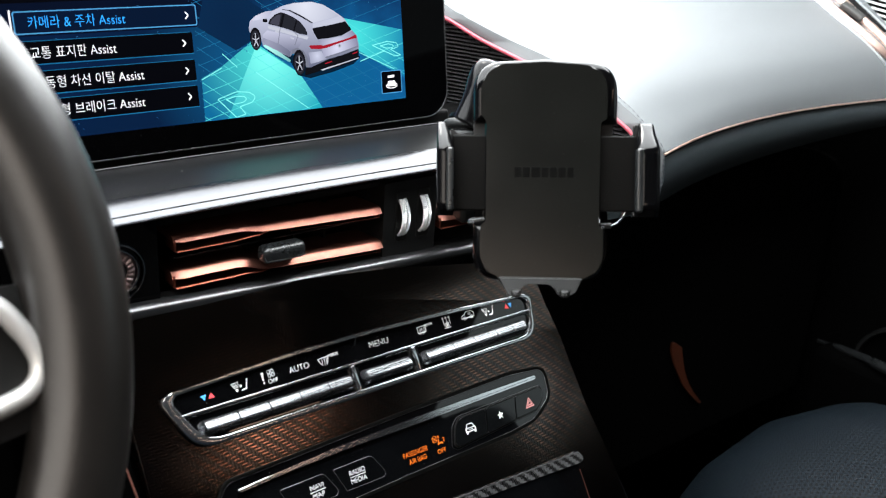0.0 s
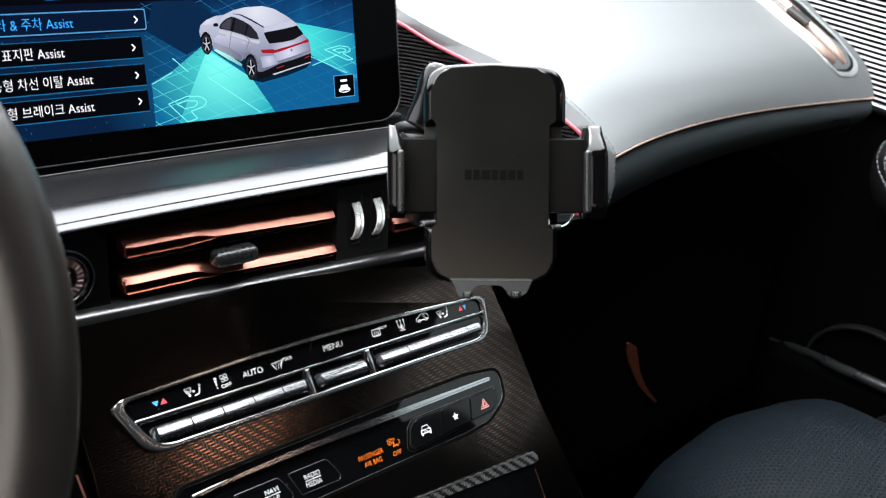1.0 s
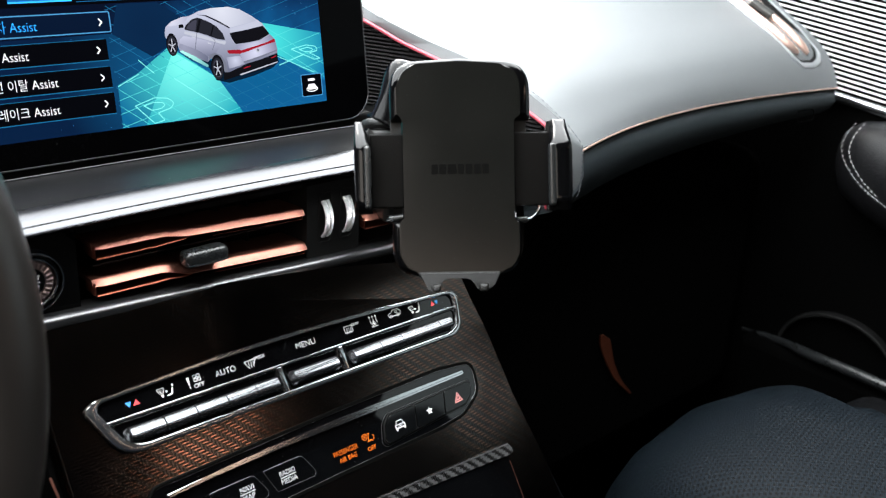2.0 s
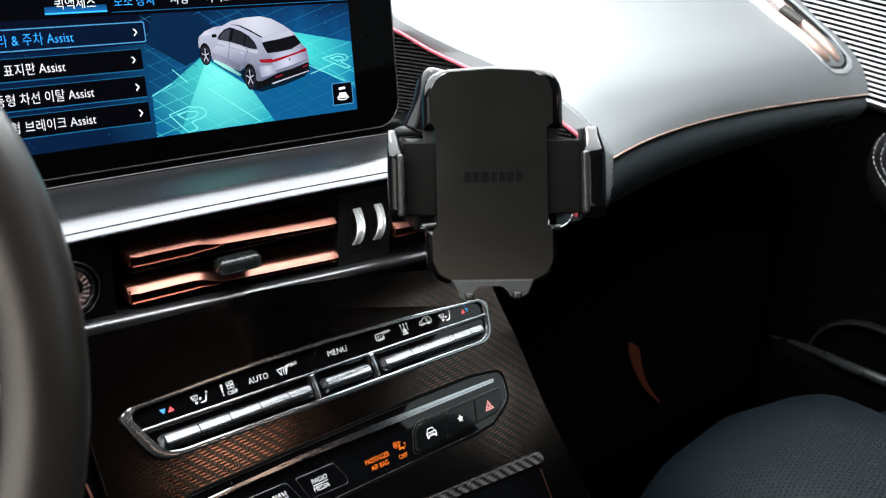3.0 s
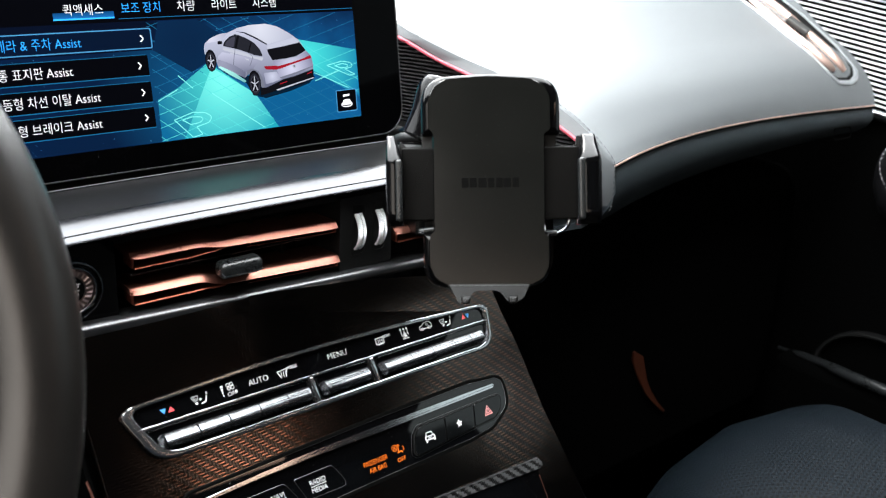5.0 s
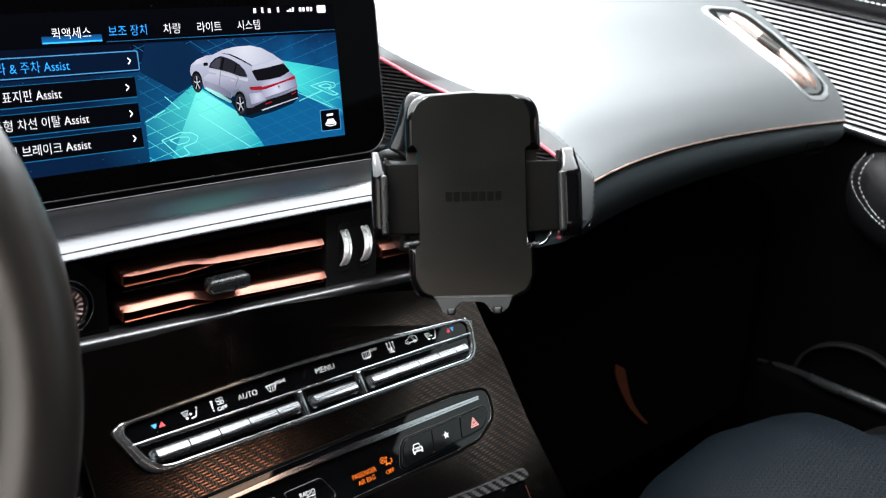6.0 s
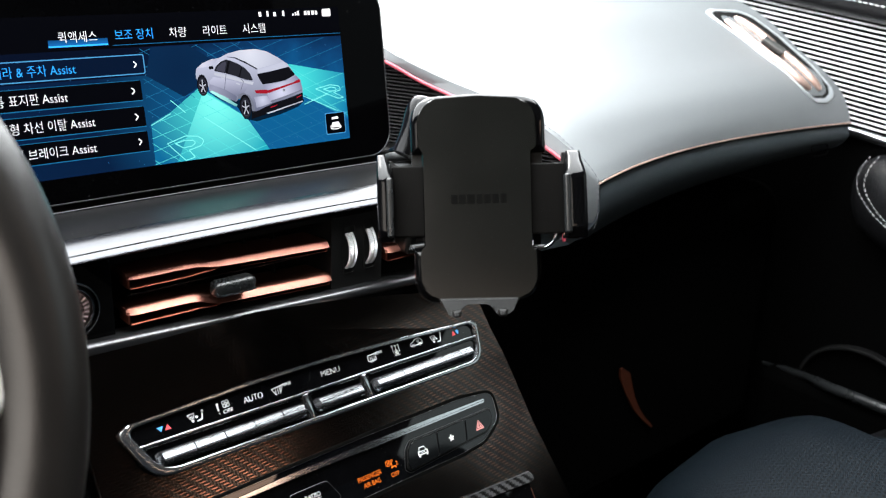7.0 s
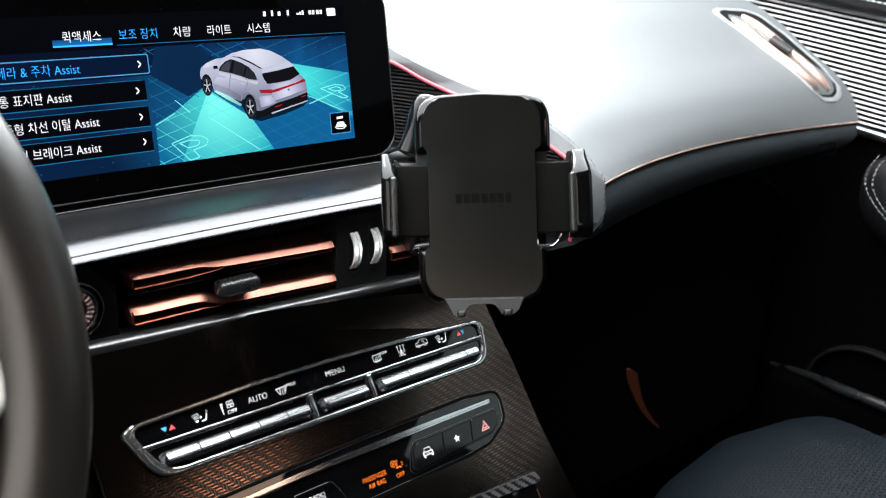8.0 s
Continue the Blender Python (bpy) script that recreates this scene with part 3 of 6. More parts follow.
END_X = [0.952, 0.9525, 0.952, 0.947, 0.941, 0.937] + [0.936] * 7
right_line = spline([(x, crease_y(0.948) + a, 1.016 + b) for x, (a, b) in zip(END_X, RIGHT)], 3)
rows = []
for i in range(33):
    s = i / 32
    row = []
    for j, (a, b) in enumerate(zip(left_line, right_line)):
        x = a.x + (b.x - a.x) * s
        grow = s
        y = a.y + (b.y - a.y) * s
        bulge = crease_y(max(x, 0.54)) - (left_line[0].y * (1 - s) + right_line[0].y * s)
        y += bulge * max(0.0, 1 - j / 28) ** 1.2
        z = a.z + (b.z - a.z) * grow
        row.append((x, y, z))
    rows.append(row)
bm = grid(rows)
pad_points = [Vector(p) for row in rows for p in row]
pad_width = len(rows[0])
pad_tree = BVHTree.FromPolygons(pad_points, [(i * pad_width + j, i * pad_width + j + 1, (i + 1) * pad_width + j + 1, (i + 1) * pad_width + j) for i in range(32) for j in range(pad_width - 1)])


def on_pad(x, b, lift):
    """A point on the leather pad: x across, b up the slope in metres, lifted off the surface."""
    d = Vector((0, -0.7071, 0.7071))
    place, normal, _, _ = pad_tree.ray_cast(Vector((x, b * 0.7071, b * 0.7071)) + d * 0.6, -d)
    if normal.dot(d) < 0:
        normal = -normal
    return place + normal * lift


part("top_pad", thick(bm, 0.006), LEATHER, dash, "slate grey leather pad, bright under the windscreen", smooth=60)

# the face under the piping, curling back; the footwell's shade is put into its colour
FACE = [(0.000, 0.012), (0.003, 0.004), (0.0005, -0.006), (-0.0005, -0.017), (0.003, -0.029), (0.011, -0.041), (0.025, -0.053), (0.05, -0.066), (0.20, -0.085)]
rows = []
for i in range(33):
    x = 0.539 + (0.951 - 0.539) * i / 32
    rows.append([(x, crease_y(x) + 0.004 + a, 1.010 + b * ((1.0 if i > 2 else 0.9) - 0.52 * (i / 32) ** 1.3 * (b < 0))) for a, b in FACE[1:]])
part("lower_face", thick(grid(rows), 0.005), LEATHER_SHADED, dash, "slate leather face below the piping, darkened for shade", smooth=60)
part("copper_piping", tube([(x, crease_y(x) - 0.0003, 1.0148) for x in (0.5375 + 0.01036 * k for k in range(41))], 0.0008, 8), SUNLIT_COPPER, dash, "thin copper piping")
part("piping_groove", tube([(x, crease_y(x) + 0.0001, 1.0132) for x in (0.5375 + 0.01036 * k for k in range(41))], 0.0009, 8), ENGRAVED, dash)

# turned edge of the leather beside the ribbed panel
edge_run = spline([(0.544, 0.425, 0.972), (0.542, 0.4195, 0.982), (0.5385, 0.417, 1.000), *EDGE[:9]], 5)
red_run = spline([(0.5300, 0.4385, 0.958), (0.5272, 0.4375, 0.972), (0.5265, 0.434, 0.988), (0.5265, 0.4335, 1.010), (0.5255, 0.436, 1.024), (0.5205, 0.452, 1.035), (0.509, 0.487, 1.051), (0.497, 0.524, 1.0625),
                  (0.484, 0.562, 1.0735), (0.470, 0.593, 1.0865), (0.445, 0.625, 1.098), (0.36, 0.655, 1.105)], 5)
lip = []
for i in range(5, len(edge_run)):
    a = edge_run[i]
    b = red_run[min(int(i * len(red_run) / len(edge_run)), len(red_run) - 1)]
    mid = (a + b) / 2 + Vector((0.0, -0.002, 0.0055))
    lip.append([a + Vector((0.002, 0.003, 0.002)), a, mid, b, b + Vector((0.004, 0.010, -0.002))])
part("turned_edge", thick(grid(lip), 0.002), LEATHER, dash, "rolled leather edge", smooth=70)
part("ambient_light_strip", tube([p + Vector((-0.002, -0.002, 0.000)) for p in red_run[3:]], 0.0014, 8), LED, dash, "thin glowing red light strip")
part("stitching", stitches(edge_run[2:60], 0.0030, 0.0016, 0.0005, (-0.0008, -0.0012, 0.0012)), THREAD, dash, "grey seam stitching", kind="stuff")

# ribbed wall behind the display
plan = [(p.x + 0.003, p.y + 0.004, p.z) for p in red_run[15:]]
for k in range(34):
    z = 1.006 + 0.0029 * k
    run = [(x, y) for x, y, zt in plan if zt > z + 0.0025]
    if len(run) > 3:
        part("slat", rib_line(run[::-1], z, 0.0017, 0.0030), RIB, dash)
back = [[(x + 0.0015, y + 0.003, z) for z in (0.99, zt)] for x, y, zt in plan]
part("rib_backing", thick(grid(back), 0.002), CAVE, dash)

# shelf under the display, with its chrome nose
def shelf_rise(x):
    return 0.0022 * math.cos((x - 0.25) * 9)


SHELF_PROFILE = [(0.580, 1.022), (0.535, 1.0225), (0.5125, 1.0265), (0.511, 1.0285), (0.500, 1.0300), (0.482, 1.0311), (0.466, 1.0310), (0.4555, 1.0305)]
NOSE = [(0.4562, 1.0310)]
for q, run in [(6 + 33 * k / 10, 0.0017) for k in range(11)] + [(60, 0.0007)]:
    NOSE.append((NOSE[-1][0] - run * math.cos(radians(q)), NOSE[-1][1] - run * math.sin(radians(q))))
NOSE += [(0.4405, 1.0218), (0.452, 1.0190)]
xs = [0.06 + (0.475 - 0.06) * k / 40 for k in range(41)]
rows = [[(x, y, z + shelf_rise(x) * (1 if y < 0.5 else 0.5)) for y, z in SHELF_PROFILE] for x in xs]
part("shelf", thick(grid([row[3:] for row in rows]), 0.003), SHELF, dash, "dark grey lacquered shelf, dusty")
# Back of the shelf, its colour darkened for the shadow of the display.
part("shelf_gutter", thick(grid([row[:4] for row in rows]), 0.003), GUTTER, dash, "grained dusty gutter under the display, darkened for shade")
rows = [[(x, y, z + shelf_rise(x)) for y, z in NOSE] for x in xs]
part("chrome_nose", thick(grid(rows), 0.002), NOSE_MID, dash, "broad satin chrome nose strip", smooth=60)
part("nose_joint", tube([(x, 0.4424, 1.02665 + shelf_rise(x)) for x in xs], 0.00022, 6), ENGRAVED, dash)
part("shelf_seam", tube([(x, 0.5115, 1.0290 + shelf_rise(x) * 0.5) for x in xs], 0.0006, 6), SHELF, dash)

# duct box for the vents, open to the cabin
bm = bmesh.new()
for box in ((0.06, 0.475, 0.500, 0.504, 0.960, 1.022), (0.06, 0.475, 0.452, 0.504, 1.0155, 1.0185), (0.06, 0.475, 0.448, 0.504, 0.960, 0.967)):
    rbox(*box, 0.0, MW, 1, bm)
part("vent_duct", bm, CAVE, dash, "matt black air duct")
bm = slab(rrect(317, 357, -30, 18, 1), -54, -2, MV, 0.6)
part("roller_panel", bm, BLACK, dash, "grained black panel round the thumb rollers")
bm = slab(rrect(100, 176, -30, 20, 1), -8, -3, MV, 0.6)
part("start_panel", bm, PIANO, dash, "gloss black panel round the start button")
low = [(0.456, 0.9752), (0.4445, 0.9755), (0.4412, 0.9746), (0.4404, 0.9732), (0.4402, 0.9706), (0.4408, 0.9692), (0.446, 0.968)]
rows = [[(x, y, z + 0.0021 - 0.0445 * (x - 0.1647)) for y, z in low] for x in xs]
part("lower_chrome_strip", thick(grid(rows), 0.0015), STRIP, dash, "satin grey metal strip under the vents", smooth=60)

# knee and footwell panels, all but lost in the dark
# Footwell shade is put into the glovebox colour.
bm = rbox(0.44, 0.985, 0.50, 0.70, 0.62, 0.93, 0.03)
part("glovebox", bm, CARPET_SHADE, dash, "black glovebox lid")
bm = rbox(-0.50, 0.13, 0.52, 0.70, 0.62, 1.0, 0.02)
part("knee_panel", bm, BLACK, dash, "black knee panel")
bm = rbox(-0.50, 0.10, 0.535, 0.70, 1.00, 1.10, 0.01)
part("cluster_binnacle", bm, BLACK, dash)

# ---- air vents ----
def vane(top_left, top_right, x0, x1, vent_thing, kink=0.345):
    """A blade with a broad box-like end that steps down to a slim one; its face slants to the cabin and it is hollow beneath."""
    def crest(s):
        step = 1 / (1 + math.exp((s - kink) * 44))
        slim = top_right + 0.0062 * (1 - s)
        return slim + (top_left - 0.0008 * s - slim) * step, step

    rows, count = [], 48
    for k in range(count + 1):
        s = k / count
        x = x0 + (x1 - x0) * s
        top, step = crest(s)
        nip = 0.0020 * max(0.0, 1 - s * 26) + 0.0008 * max(0.0, 1 - (1 - s) * 30)
        h = 0.0041 - 0.0003 * step
        rows.append([(x, y, z) for y, z in ((0.476, top - 0.0022), (0.4570, top - 0.0004), (0.4500, top - nip * 0.2), (0.4487, top - 0.0002 - nip * 0.3), (0.4478 + nip * 0.5, top - 0.0009), (0.4456 + nip, top - h * 0.80),
                                            (0.4451 + nip, top - h * 0.92), (0.4453 + nip, top - h), (0.4462 + nip, top - h * 1.03), (0.4570, top - 0.0036), (0.476, top - 0.0042))])
    bm = grid(rows, True)
    bm.verts.ensure_lookup_table()
    size = len(rows[0])
    bm.faces.new([bm.verts[k] for k in range(size)][::-1])
    bm.faces.new([bm.verts[count * size + k] for k in range(size)])
    blade = part("vane", bm, COPPER, vent_thing, smooth=50)
    # the box end: a lip that hangs from the blade's end and runs back up to it at the step; its copper is coloured as
    # shaded
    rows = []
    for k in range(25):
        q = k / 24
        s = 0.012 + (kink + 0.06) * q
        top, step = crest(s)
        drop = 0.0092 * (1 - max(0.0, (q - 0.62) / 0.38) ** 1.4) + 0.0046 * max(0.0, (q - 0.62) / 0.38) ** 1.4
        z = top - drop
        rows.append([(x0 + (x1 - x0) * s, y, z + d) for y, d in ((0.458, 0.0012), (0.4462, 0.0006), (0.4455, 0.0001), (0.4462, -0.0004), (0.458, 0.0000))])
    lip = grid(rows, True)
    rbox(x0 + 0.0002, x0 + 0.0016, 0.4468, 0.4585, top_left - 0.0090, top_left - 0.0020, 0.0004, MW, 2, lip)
    part("under_lip", lip, COPPER_IN_SHADE, blade)
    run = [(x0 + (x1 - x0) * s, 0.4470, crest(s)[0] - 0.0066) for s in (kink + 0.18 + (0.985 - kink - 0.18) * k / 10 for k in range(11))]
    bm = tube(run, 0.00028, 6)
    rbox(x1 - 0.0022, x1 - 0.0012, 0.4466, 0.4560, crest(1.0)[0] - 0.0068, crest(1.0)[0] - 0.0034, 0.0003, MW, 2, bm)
    part("end_lip", bm, COPPER_IN_SHADE, blade)
    return blade

vent = thing("air_vent", (0.25, 0.45, 0.975), "centre air vent with two copper vanes in a black duct", "air vent", "dashboard vents")
vane(1.0108, 1.0042, 0.1840, 0.3150, vent)
vane(0.9902, 0.9815, 0.1828, 0.3168, vent)
for x in (0.205, 0.226, 0.247, 0.268, 0.289):
    part("rear_fin", rbox(x, x + 0.0015, 0.470, 0.495, 0.968, 1.016, 0.0), CAVE, vent)
part("rear_blade", rbox(0.186, 0.313, 0.453, 0.475, 0.9948, 0.9962, 0.0005), PIANO, vent)
bm = rbox(231.6, 258.4, -13.0, -3.4, -3, 8.0, 3.4, MV, 5)
part("slider", bm, SLIDER, vent, "grained dark grey slider", smooth=60)
part("slider_chrome", tube([MV @ Vector(p) for p in ((232.2, -8.6, 6.8), (233.2, -10.6, 7.8), (245, -11.2, 8.0), (257.4, -10.8, 7.8))], 0.00035, 6), CHROME, vent)

vent2 = thing("air_vent", (0.39, 0.45, 0.975), "passenger centre air vent with copper vanes, mostly behind the phone holder", "air vent", "dashboard vents")
vane(1.0100, 1.0050, 0.3625, 0.455, vent2)
vane(0.9905, 0.9845, 0.3605, 0.455, vent2)

for x in (0.3305, 0.3466):
    roller = thing("thumb_roller", (x, 0.455, 0.996), "knurled silver thumb roller in a black panel", "roller", "vent thumb rollers")
    bm = bmesh.new()
    rows = []
    n = 176
    for u, r in ((-0.0031, 0.0150), (-0.0027, 0.0158), (-0.0008, 0.0160), (-0.0005, 0.0152), (0.0005, 0.0152), (0.0008, 0.0160), (0.0027, 0.0158), (0.0031, 0.0150)):
        rows.append([(x + u, 0.4575 - (r + (0.0006 if k % 2 else 0)) * math.cos(2 * math.pi * k / n), 0.9948 + (r + (0.0006 if k % 2 else 0)) * math.sin(2 * math.pi * k / n)) for k in range(n)])
    grid(rows, True, bm)
    part("wheel", bm, ROLLER, roller, smooth=20)
    part("slot", ring(rrect((x * 1000) - 5, (x * 1000) + 5, -21, 12, 2), rrect((x * 1000) - 4, (x * 1000) + 4, -20, 11, 2), -2.5, -1.2, MV, 0.3), BLACK, roller)

# ---- start button ----
start = thing("start_button", (0.151, 0.447, 0.999), "round start-stop button with a fluted rose metal ring", "button")
part("outer_ring", ring([(151 + 16.4 * math.cos(2 * math.pi * k / 48), -2.4 + 16.4 * math.sin(2 * math.pi * k / 48)) for k in range(48)],
                        [(151 + 15.2 * math.cos(2 * math.pi * k / 48), -2.4 + 15.2 * math.sin(2 * math.pi * k / 48)) for k in range(48)], -5, 1.4, MV, 0.5), BRIGHT, start)
part("black_ring", ring([(151 + 15.1 * math.cos(2 * math.pi * k / 48), -2.4 + 15.1 * math.sin(2 * math.pi * k / 48)) for k in range(48)],
                        [(151 + 13.4 * math.cos(2 * math.pi * k / 48), -2.4 + 13.4 * math.sin(2 * math.pi * k / 48)) for k in range(48)], -5, -0.4, MV, 0.3), PIANO, start)
part("chrome_ring", ring([(151 + 13.3 * math.cos(2 * math.pi * k / 48), -2.4 + 13.3 * math.sin(2 * math.pi * k / 48)) for k in range(48)],
                         [(151 + 12.3 * math.cos(2 * math.pi * k / 48), -2.4 + 12.3 * math.sin(2 * math.pi * k / 48)) for k in range(48)], -4, 1.2, MV, 0.4), BRIGHT, start)
rows = []
for r, w in ((12.2, -1.0), (11.0, 0.6), (8.0, 0.2), (7.2, -1.2)):
    rows.append([MV @ Vector((151 + (r + (0.0 if k % 2 else 0.25)) * math.cos(2 * math.pi * k / 96 + 0.02 * r), -2.4 + (r + (0.0 if k % 2 else 0.25)) * math.sin(2 * math.pi * k / 96 + 0.02 * r),
                              w + (0.0 if k % 4 < 2 else -0.35))) for k in range(96)])
part("fluted_ring", grid(rows, True), ROSE, start, "fluted rose-tinted silver ring", smooth=15)
part("cap", disc(151, -2.4, 7.3, -3, -0.2, MV, 40, 0.8), PIANO, start)
words("START", 151, -0.2, 9.6, 2.2, 0.05, MV, PRINT, start, align="CENTER")
words("STOP", 151, -5.4, 8.0, 2.2, 0.05, MV, PRINT, start, align="CENTER")
part("divider", line2((146.5, -2.8), (155.5, -2.8), 0.3, 0.05, MV), PRINT, start)

# ---- display ----
disp = thing("infotainment_display", (0.28, 0.53, 1.028), "wide black glass touchscreen showing a blue vehicle menu", "screen")
part("housing", slab(rrect(-330, 421.5, -58.8, 62, 19, 10), -14, -1.2, MS, 1.2), BLACK, disp)
part("glass", slab(rrect(-328.5, 420.9, -58.2, 61.1, 18.2, 10), -1.0, 0.0, MS, 0.5), GLASS_BLACK, disp, "black display glass")
part("rim", ring(rrect(-330.5, 422.0, -59.2, 62.4, 19.2, 10), rrect(-329.3, 421.0, -58.3, 61.2, 18.3, 10), -3, 0.35, MS, 0.3), STRIP, disp, "thin grey metal rim")
# Added dark box in place of the shadow gap below the rim.
part("shadow_skirt", rbox(-0.30, 0.428, 0.5265, 0.575, 1.015, 1.0330, 0.002), CAVE, disp, "dark skirt filling the shadow gap under the display")
part("picture", flat([(131, -44), (385.2, -44), (385.2, 27.5), (131, 27.5)], 0.12, MS), SCREEN_BG, disp, "deep blue screen picture")
part("header_bar", flat([(131, 27.5), (385.2, 27.5), (385.2, 47), (131, 47)], 0.12, MS), DARK_UI, disp)
part("header_line", line2((222, 29.3), (385, 29.3), 0.35, 0.20, MS), LINE_UI, disp)


def clip(poly, u0=131.5, u1=385, v0=-43.8, v1=27):
    for axis, lim, sign in ((0, u0, 1), (0, u1, -1), (1, v0, 1), (1, v1, -1)):
        out = []
        for i in range(len(poly)):
            a, b = poly[i - 1], poly[i]
            ia, ib = (a[axis] - lim) * sign >= 0, (b[axis] - lim) * sign >= 0
            if ia != ib:
                t = (lim - a[axis]) / (b[axis] - a[axis])
                out.append((a[0] + (b[0] - a[0]) * t, a[1] + (b[1] - a[1]) * t))
            if ib:
                out.append(b)
        poly = out
        if not poly:
            break
    return poly


BEAM_NEAR = [(274, 0.8), (252.6, -12.8), (239.0, -18.6), (238.5, -50), (323.5, -50), (304.5, -21)]
BEAM_NARROW = [(276.0, -2.2), (253.2, -43.8), (319.2, -43.8), (304.5, -21)]
BEAM_FAR = [(336, 11.8), (342.5, 10.5), (390, 0.6), (390, -33), (349.8, -10.2)]
part("ground", flat(clip([(239.9, 10.6), (272.0, -9.5), (262, -50), (131, -50), (131, 10.6)]), 0.14, MS), FAN, disp, "dim blue ground of the picture")
part("far_ground", flat(clip([(239.9, 10.4), (262.8, -4.2), (274.0, 1.2), (283.9, 18.0), (249.1, 40)]), 0.195, MS), SHADE_NAVY, disp)
part("beam", flat(clip(BEAM_NEAR), 0.15, MS), BEAM, disp, "teal light beam")
part("beam_core", flat(clip(BEAM_NARROW), 0.17, MS), BEAM_CORE, disp, "bright teal light beam")
part("beam", flat(clip(BEAM_FAR), 0.16, MS), BEAM_SIDE, disp, "teal light beam")


def within(poly, shape):
    """The part of a polygon that lies in a convex shape given clockwise or not."""
    turn = sum(a[0] * b[1] - b[0] * a[1] for a, b in zip(shape, shape[1:] + shape[:1]))
    for a, b in zip(shape, shape[1:] + shape[:1]):
        out = []
        side = [((b[0] - a[0]) * (q[1] - a[1]) - (b[1] - a[1]) * (q[0] - a[0])) * (1 if turn > 0 else -1) for q in poly]
        for i in range(len(poly)):
            if (side[i - 1] >= 0) != (side[i] >= 0):
                t = side[i - 1] / (side[i - 1] - side[i])
                out.append((poly[i - 1][0] + (poly[i][0] - poly[i - 1][0]) * t, poly[i - 1][1] + (poly[i][1] - poly[i - 1][1]) * t))
            if side[i] >= 0:
                out.append(poly[i])
        poly = out
        if len(poly) < 3:
            return []
    return poly


for k in range(-8, 9):
    for way, other, fan, step in (((0.808, -0.589), (0.955, 0.20), 0.010, 11.0), ((0.968, 0.24), (0.808, -0.589), -0.010, 10.5)):
        d = Vector((way[0], way[1] + fan * k)).normalized()
        p = Vector((291.5, -30.4)) + Vector(other) * step * k
        a, b, s2 = p - d * 170, p + d * 170, Vector((-d.y, d.x)) * 0.15
        line = [tuple(a - s2), tuple(b - s2), tuple(b + s2), tuple(a + s2)]
        poly = clip(line, 238)
        if len(poly) > 2:
            part("grid_line", flat(poly, 0.19, MS), LINE_UI, disp)
        for shape in (BEAM_NEAR, BEAM_FAR):
            poly = within(clip(line, 238), shape) if clip(line, 238) else []
            if len(poly) > 2:
                part("lit_grid_line", flat(poly, 0.20, MS), TEAL_LINE_UI, disp)
MARKS = [((274.5, -18.0), (308.5, -42.8)), ((349.3, -11.0), (377.0, -23.8)), ((253.5, -5.5), (262.4, -14.0)), ((239, -19.6), (252.6, -13.6)), ((350, -16.8), (370.0, -11.4))]
P_NEAR = [(247.8, -31.8), (260.4, -28.3), (268.6, -29.4), (272.9, -32.3), (270.2, -35.5), (261.7, -37.4), (265.2, -42.3), (258.7, -43.5)]
P_NEAR_HOLE = [(253.0, -32.4), (259.4, -31.0), (265.3, -31.6), (266.7, -33.3), (264.2, -35.0), (258.1, -35.6)]
P_FAR = [(360.3, -7.3), (372.3, -5.4), (379.6, -6.7), (381.3, -9.5), (374.6, -10.8), (382.7, -14.9), (378.0, -15.3)]
P_FAR_HOLE = [(366.6, -8.0), (373.1, -7.0), (377.3, -8.2), (376.6, -9.8), (371.0, -9.7)]
for loop, bend in ((P_NEAR, [0, 3, 3, 3, 3, 0, 0, 0]), (P_NEAR_HOLE, [0, 2, 2, 2, 2, 0]), (P_FAR, [0, 3, 2, 2, 0, 0, 0]), (P_FAR_HOLE, [0, 2, 1.5, 1.5, 0])):
    spots = rounded(loop, bend, 4)
    bm = bmesh.new()
    for p, q in zip(spots, spots[1:] + spots[:1]):
        if (Vector(p) - Vector(q)).length > 0.02:
            line2(p, q, 0.55, 0.23, MS, bm)
    part("parking_mark", bm, TEAL_UI, disp)
for a, b in MARKS:
    part("ground_mark", line2(a, b, 0.5, 0.22, MS), TEAL_UI, disp)
bm = bmesh.new()
for k in range(170):
    u, v = random.uniform(150, 384), random.uniform(-43, 26)
    r = random.uniform(0.10, 0.28)
    flat([(u - r, v), (u, v - r), (u + r, v), (u, v + r)], 0.18, MS, bm)
part("light_specks", bm, ICE_UI, disp, "faint light specks", kind="stuff")

# the drawn car: flat areas of the picture
area_count = itertools.count()


def car_area(name, material, outline):
    """One flat area of the drawn car, each a little in front of the last."""
    part(name, flat(rounded(outline, 0.8, 3), 0.26 + 0.012 * next(area_count), MS), material, disp)


car_area("car_shadow", SHADOW_UI, [(280, -4), (299, -14), (303, -22), (312, -24.6), (330, -21.8), (345, -18.0), (350.5, -14.0), (345, -10), (310, -12)])
car_area("car_body", BODY_UI, [(272.4, 9), (273.4, 12.4), (277.5, 15.3), (284.2, 17.5), (289.4, 17.8), (296.2, 20.4), (304.4, 21.8), (316.6, 22.1), (324.8, 20.1), (332.8, 15.8), (340.2, 10.7), (344.7, 3.8), (348.7, -0.1),
         (349.7, -6.3), (349.2, -11.2), (335.7, -14.8), (321.1, -17), (311.2, -18.2), (307.2, -10.5), (301.3, -7.8), (298.6, -10.5), (280.7, -2.6), (279.2, 4.7), (276.7, 7.7), (272.6, 5.1)])
car_area("car_hood", HOOD_UI, [(273.7, 12.4), (277.5, 15.3), (284.2, 17.4), (289.4, 17.7), (286.7, 14.9), (282.4, 13)])
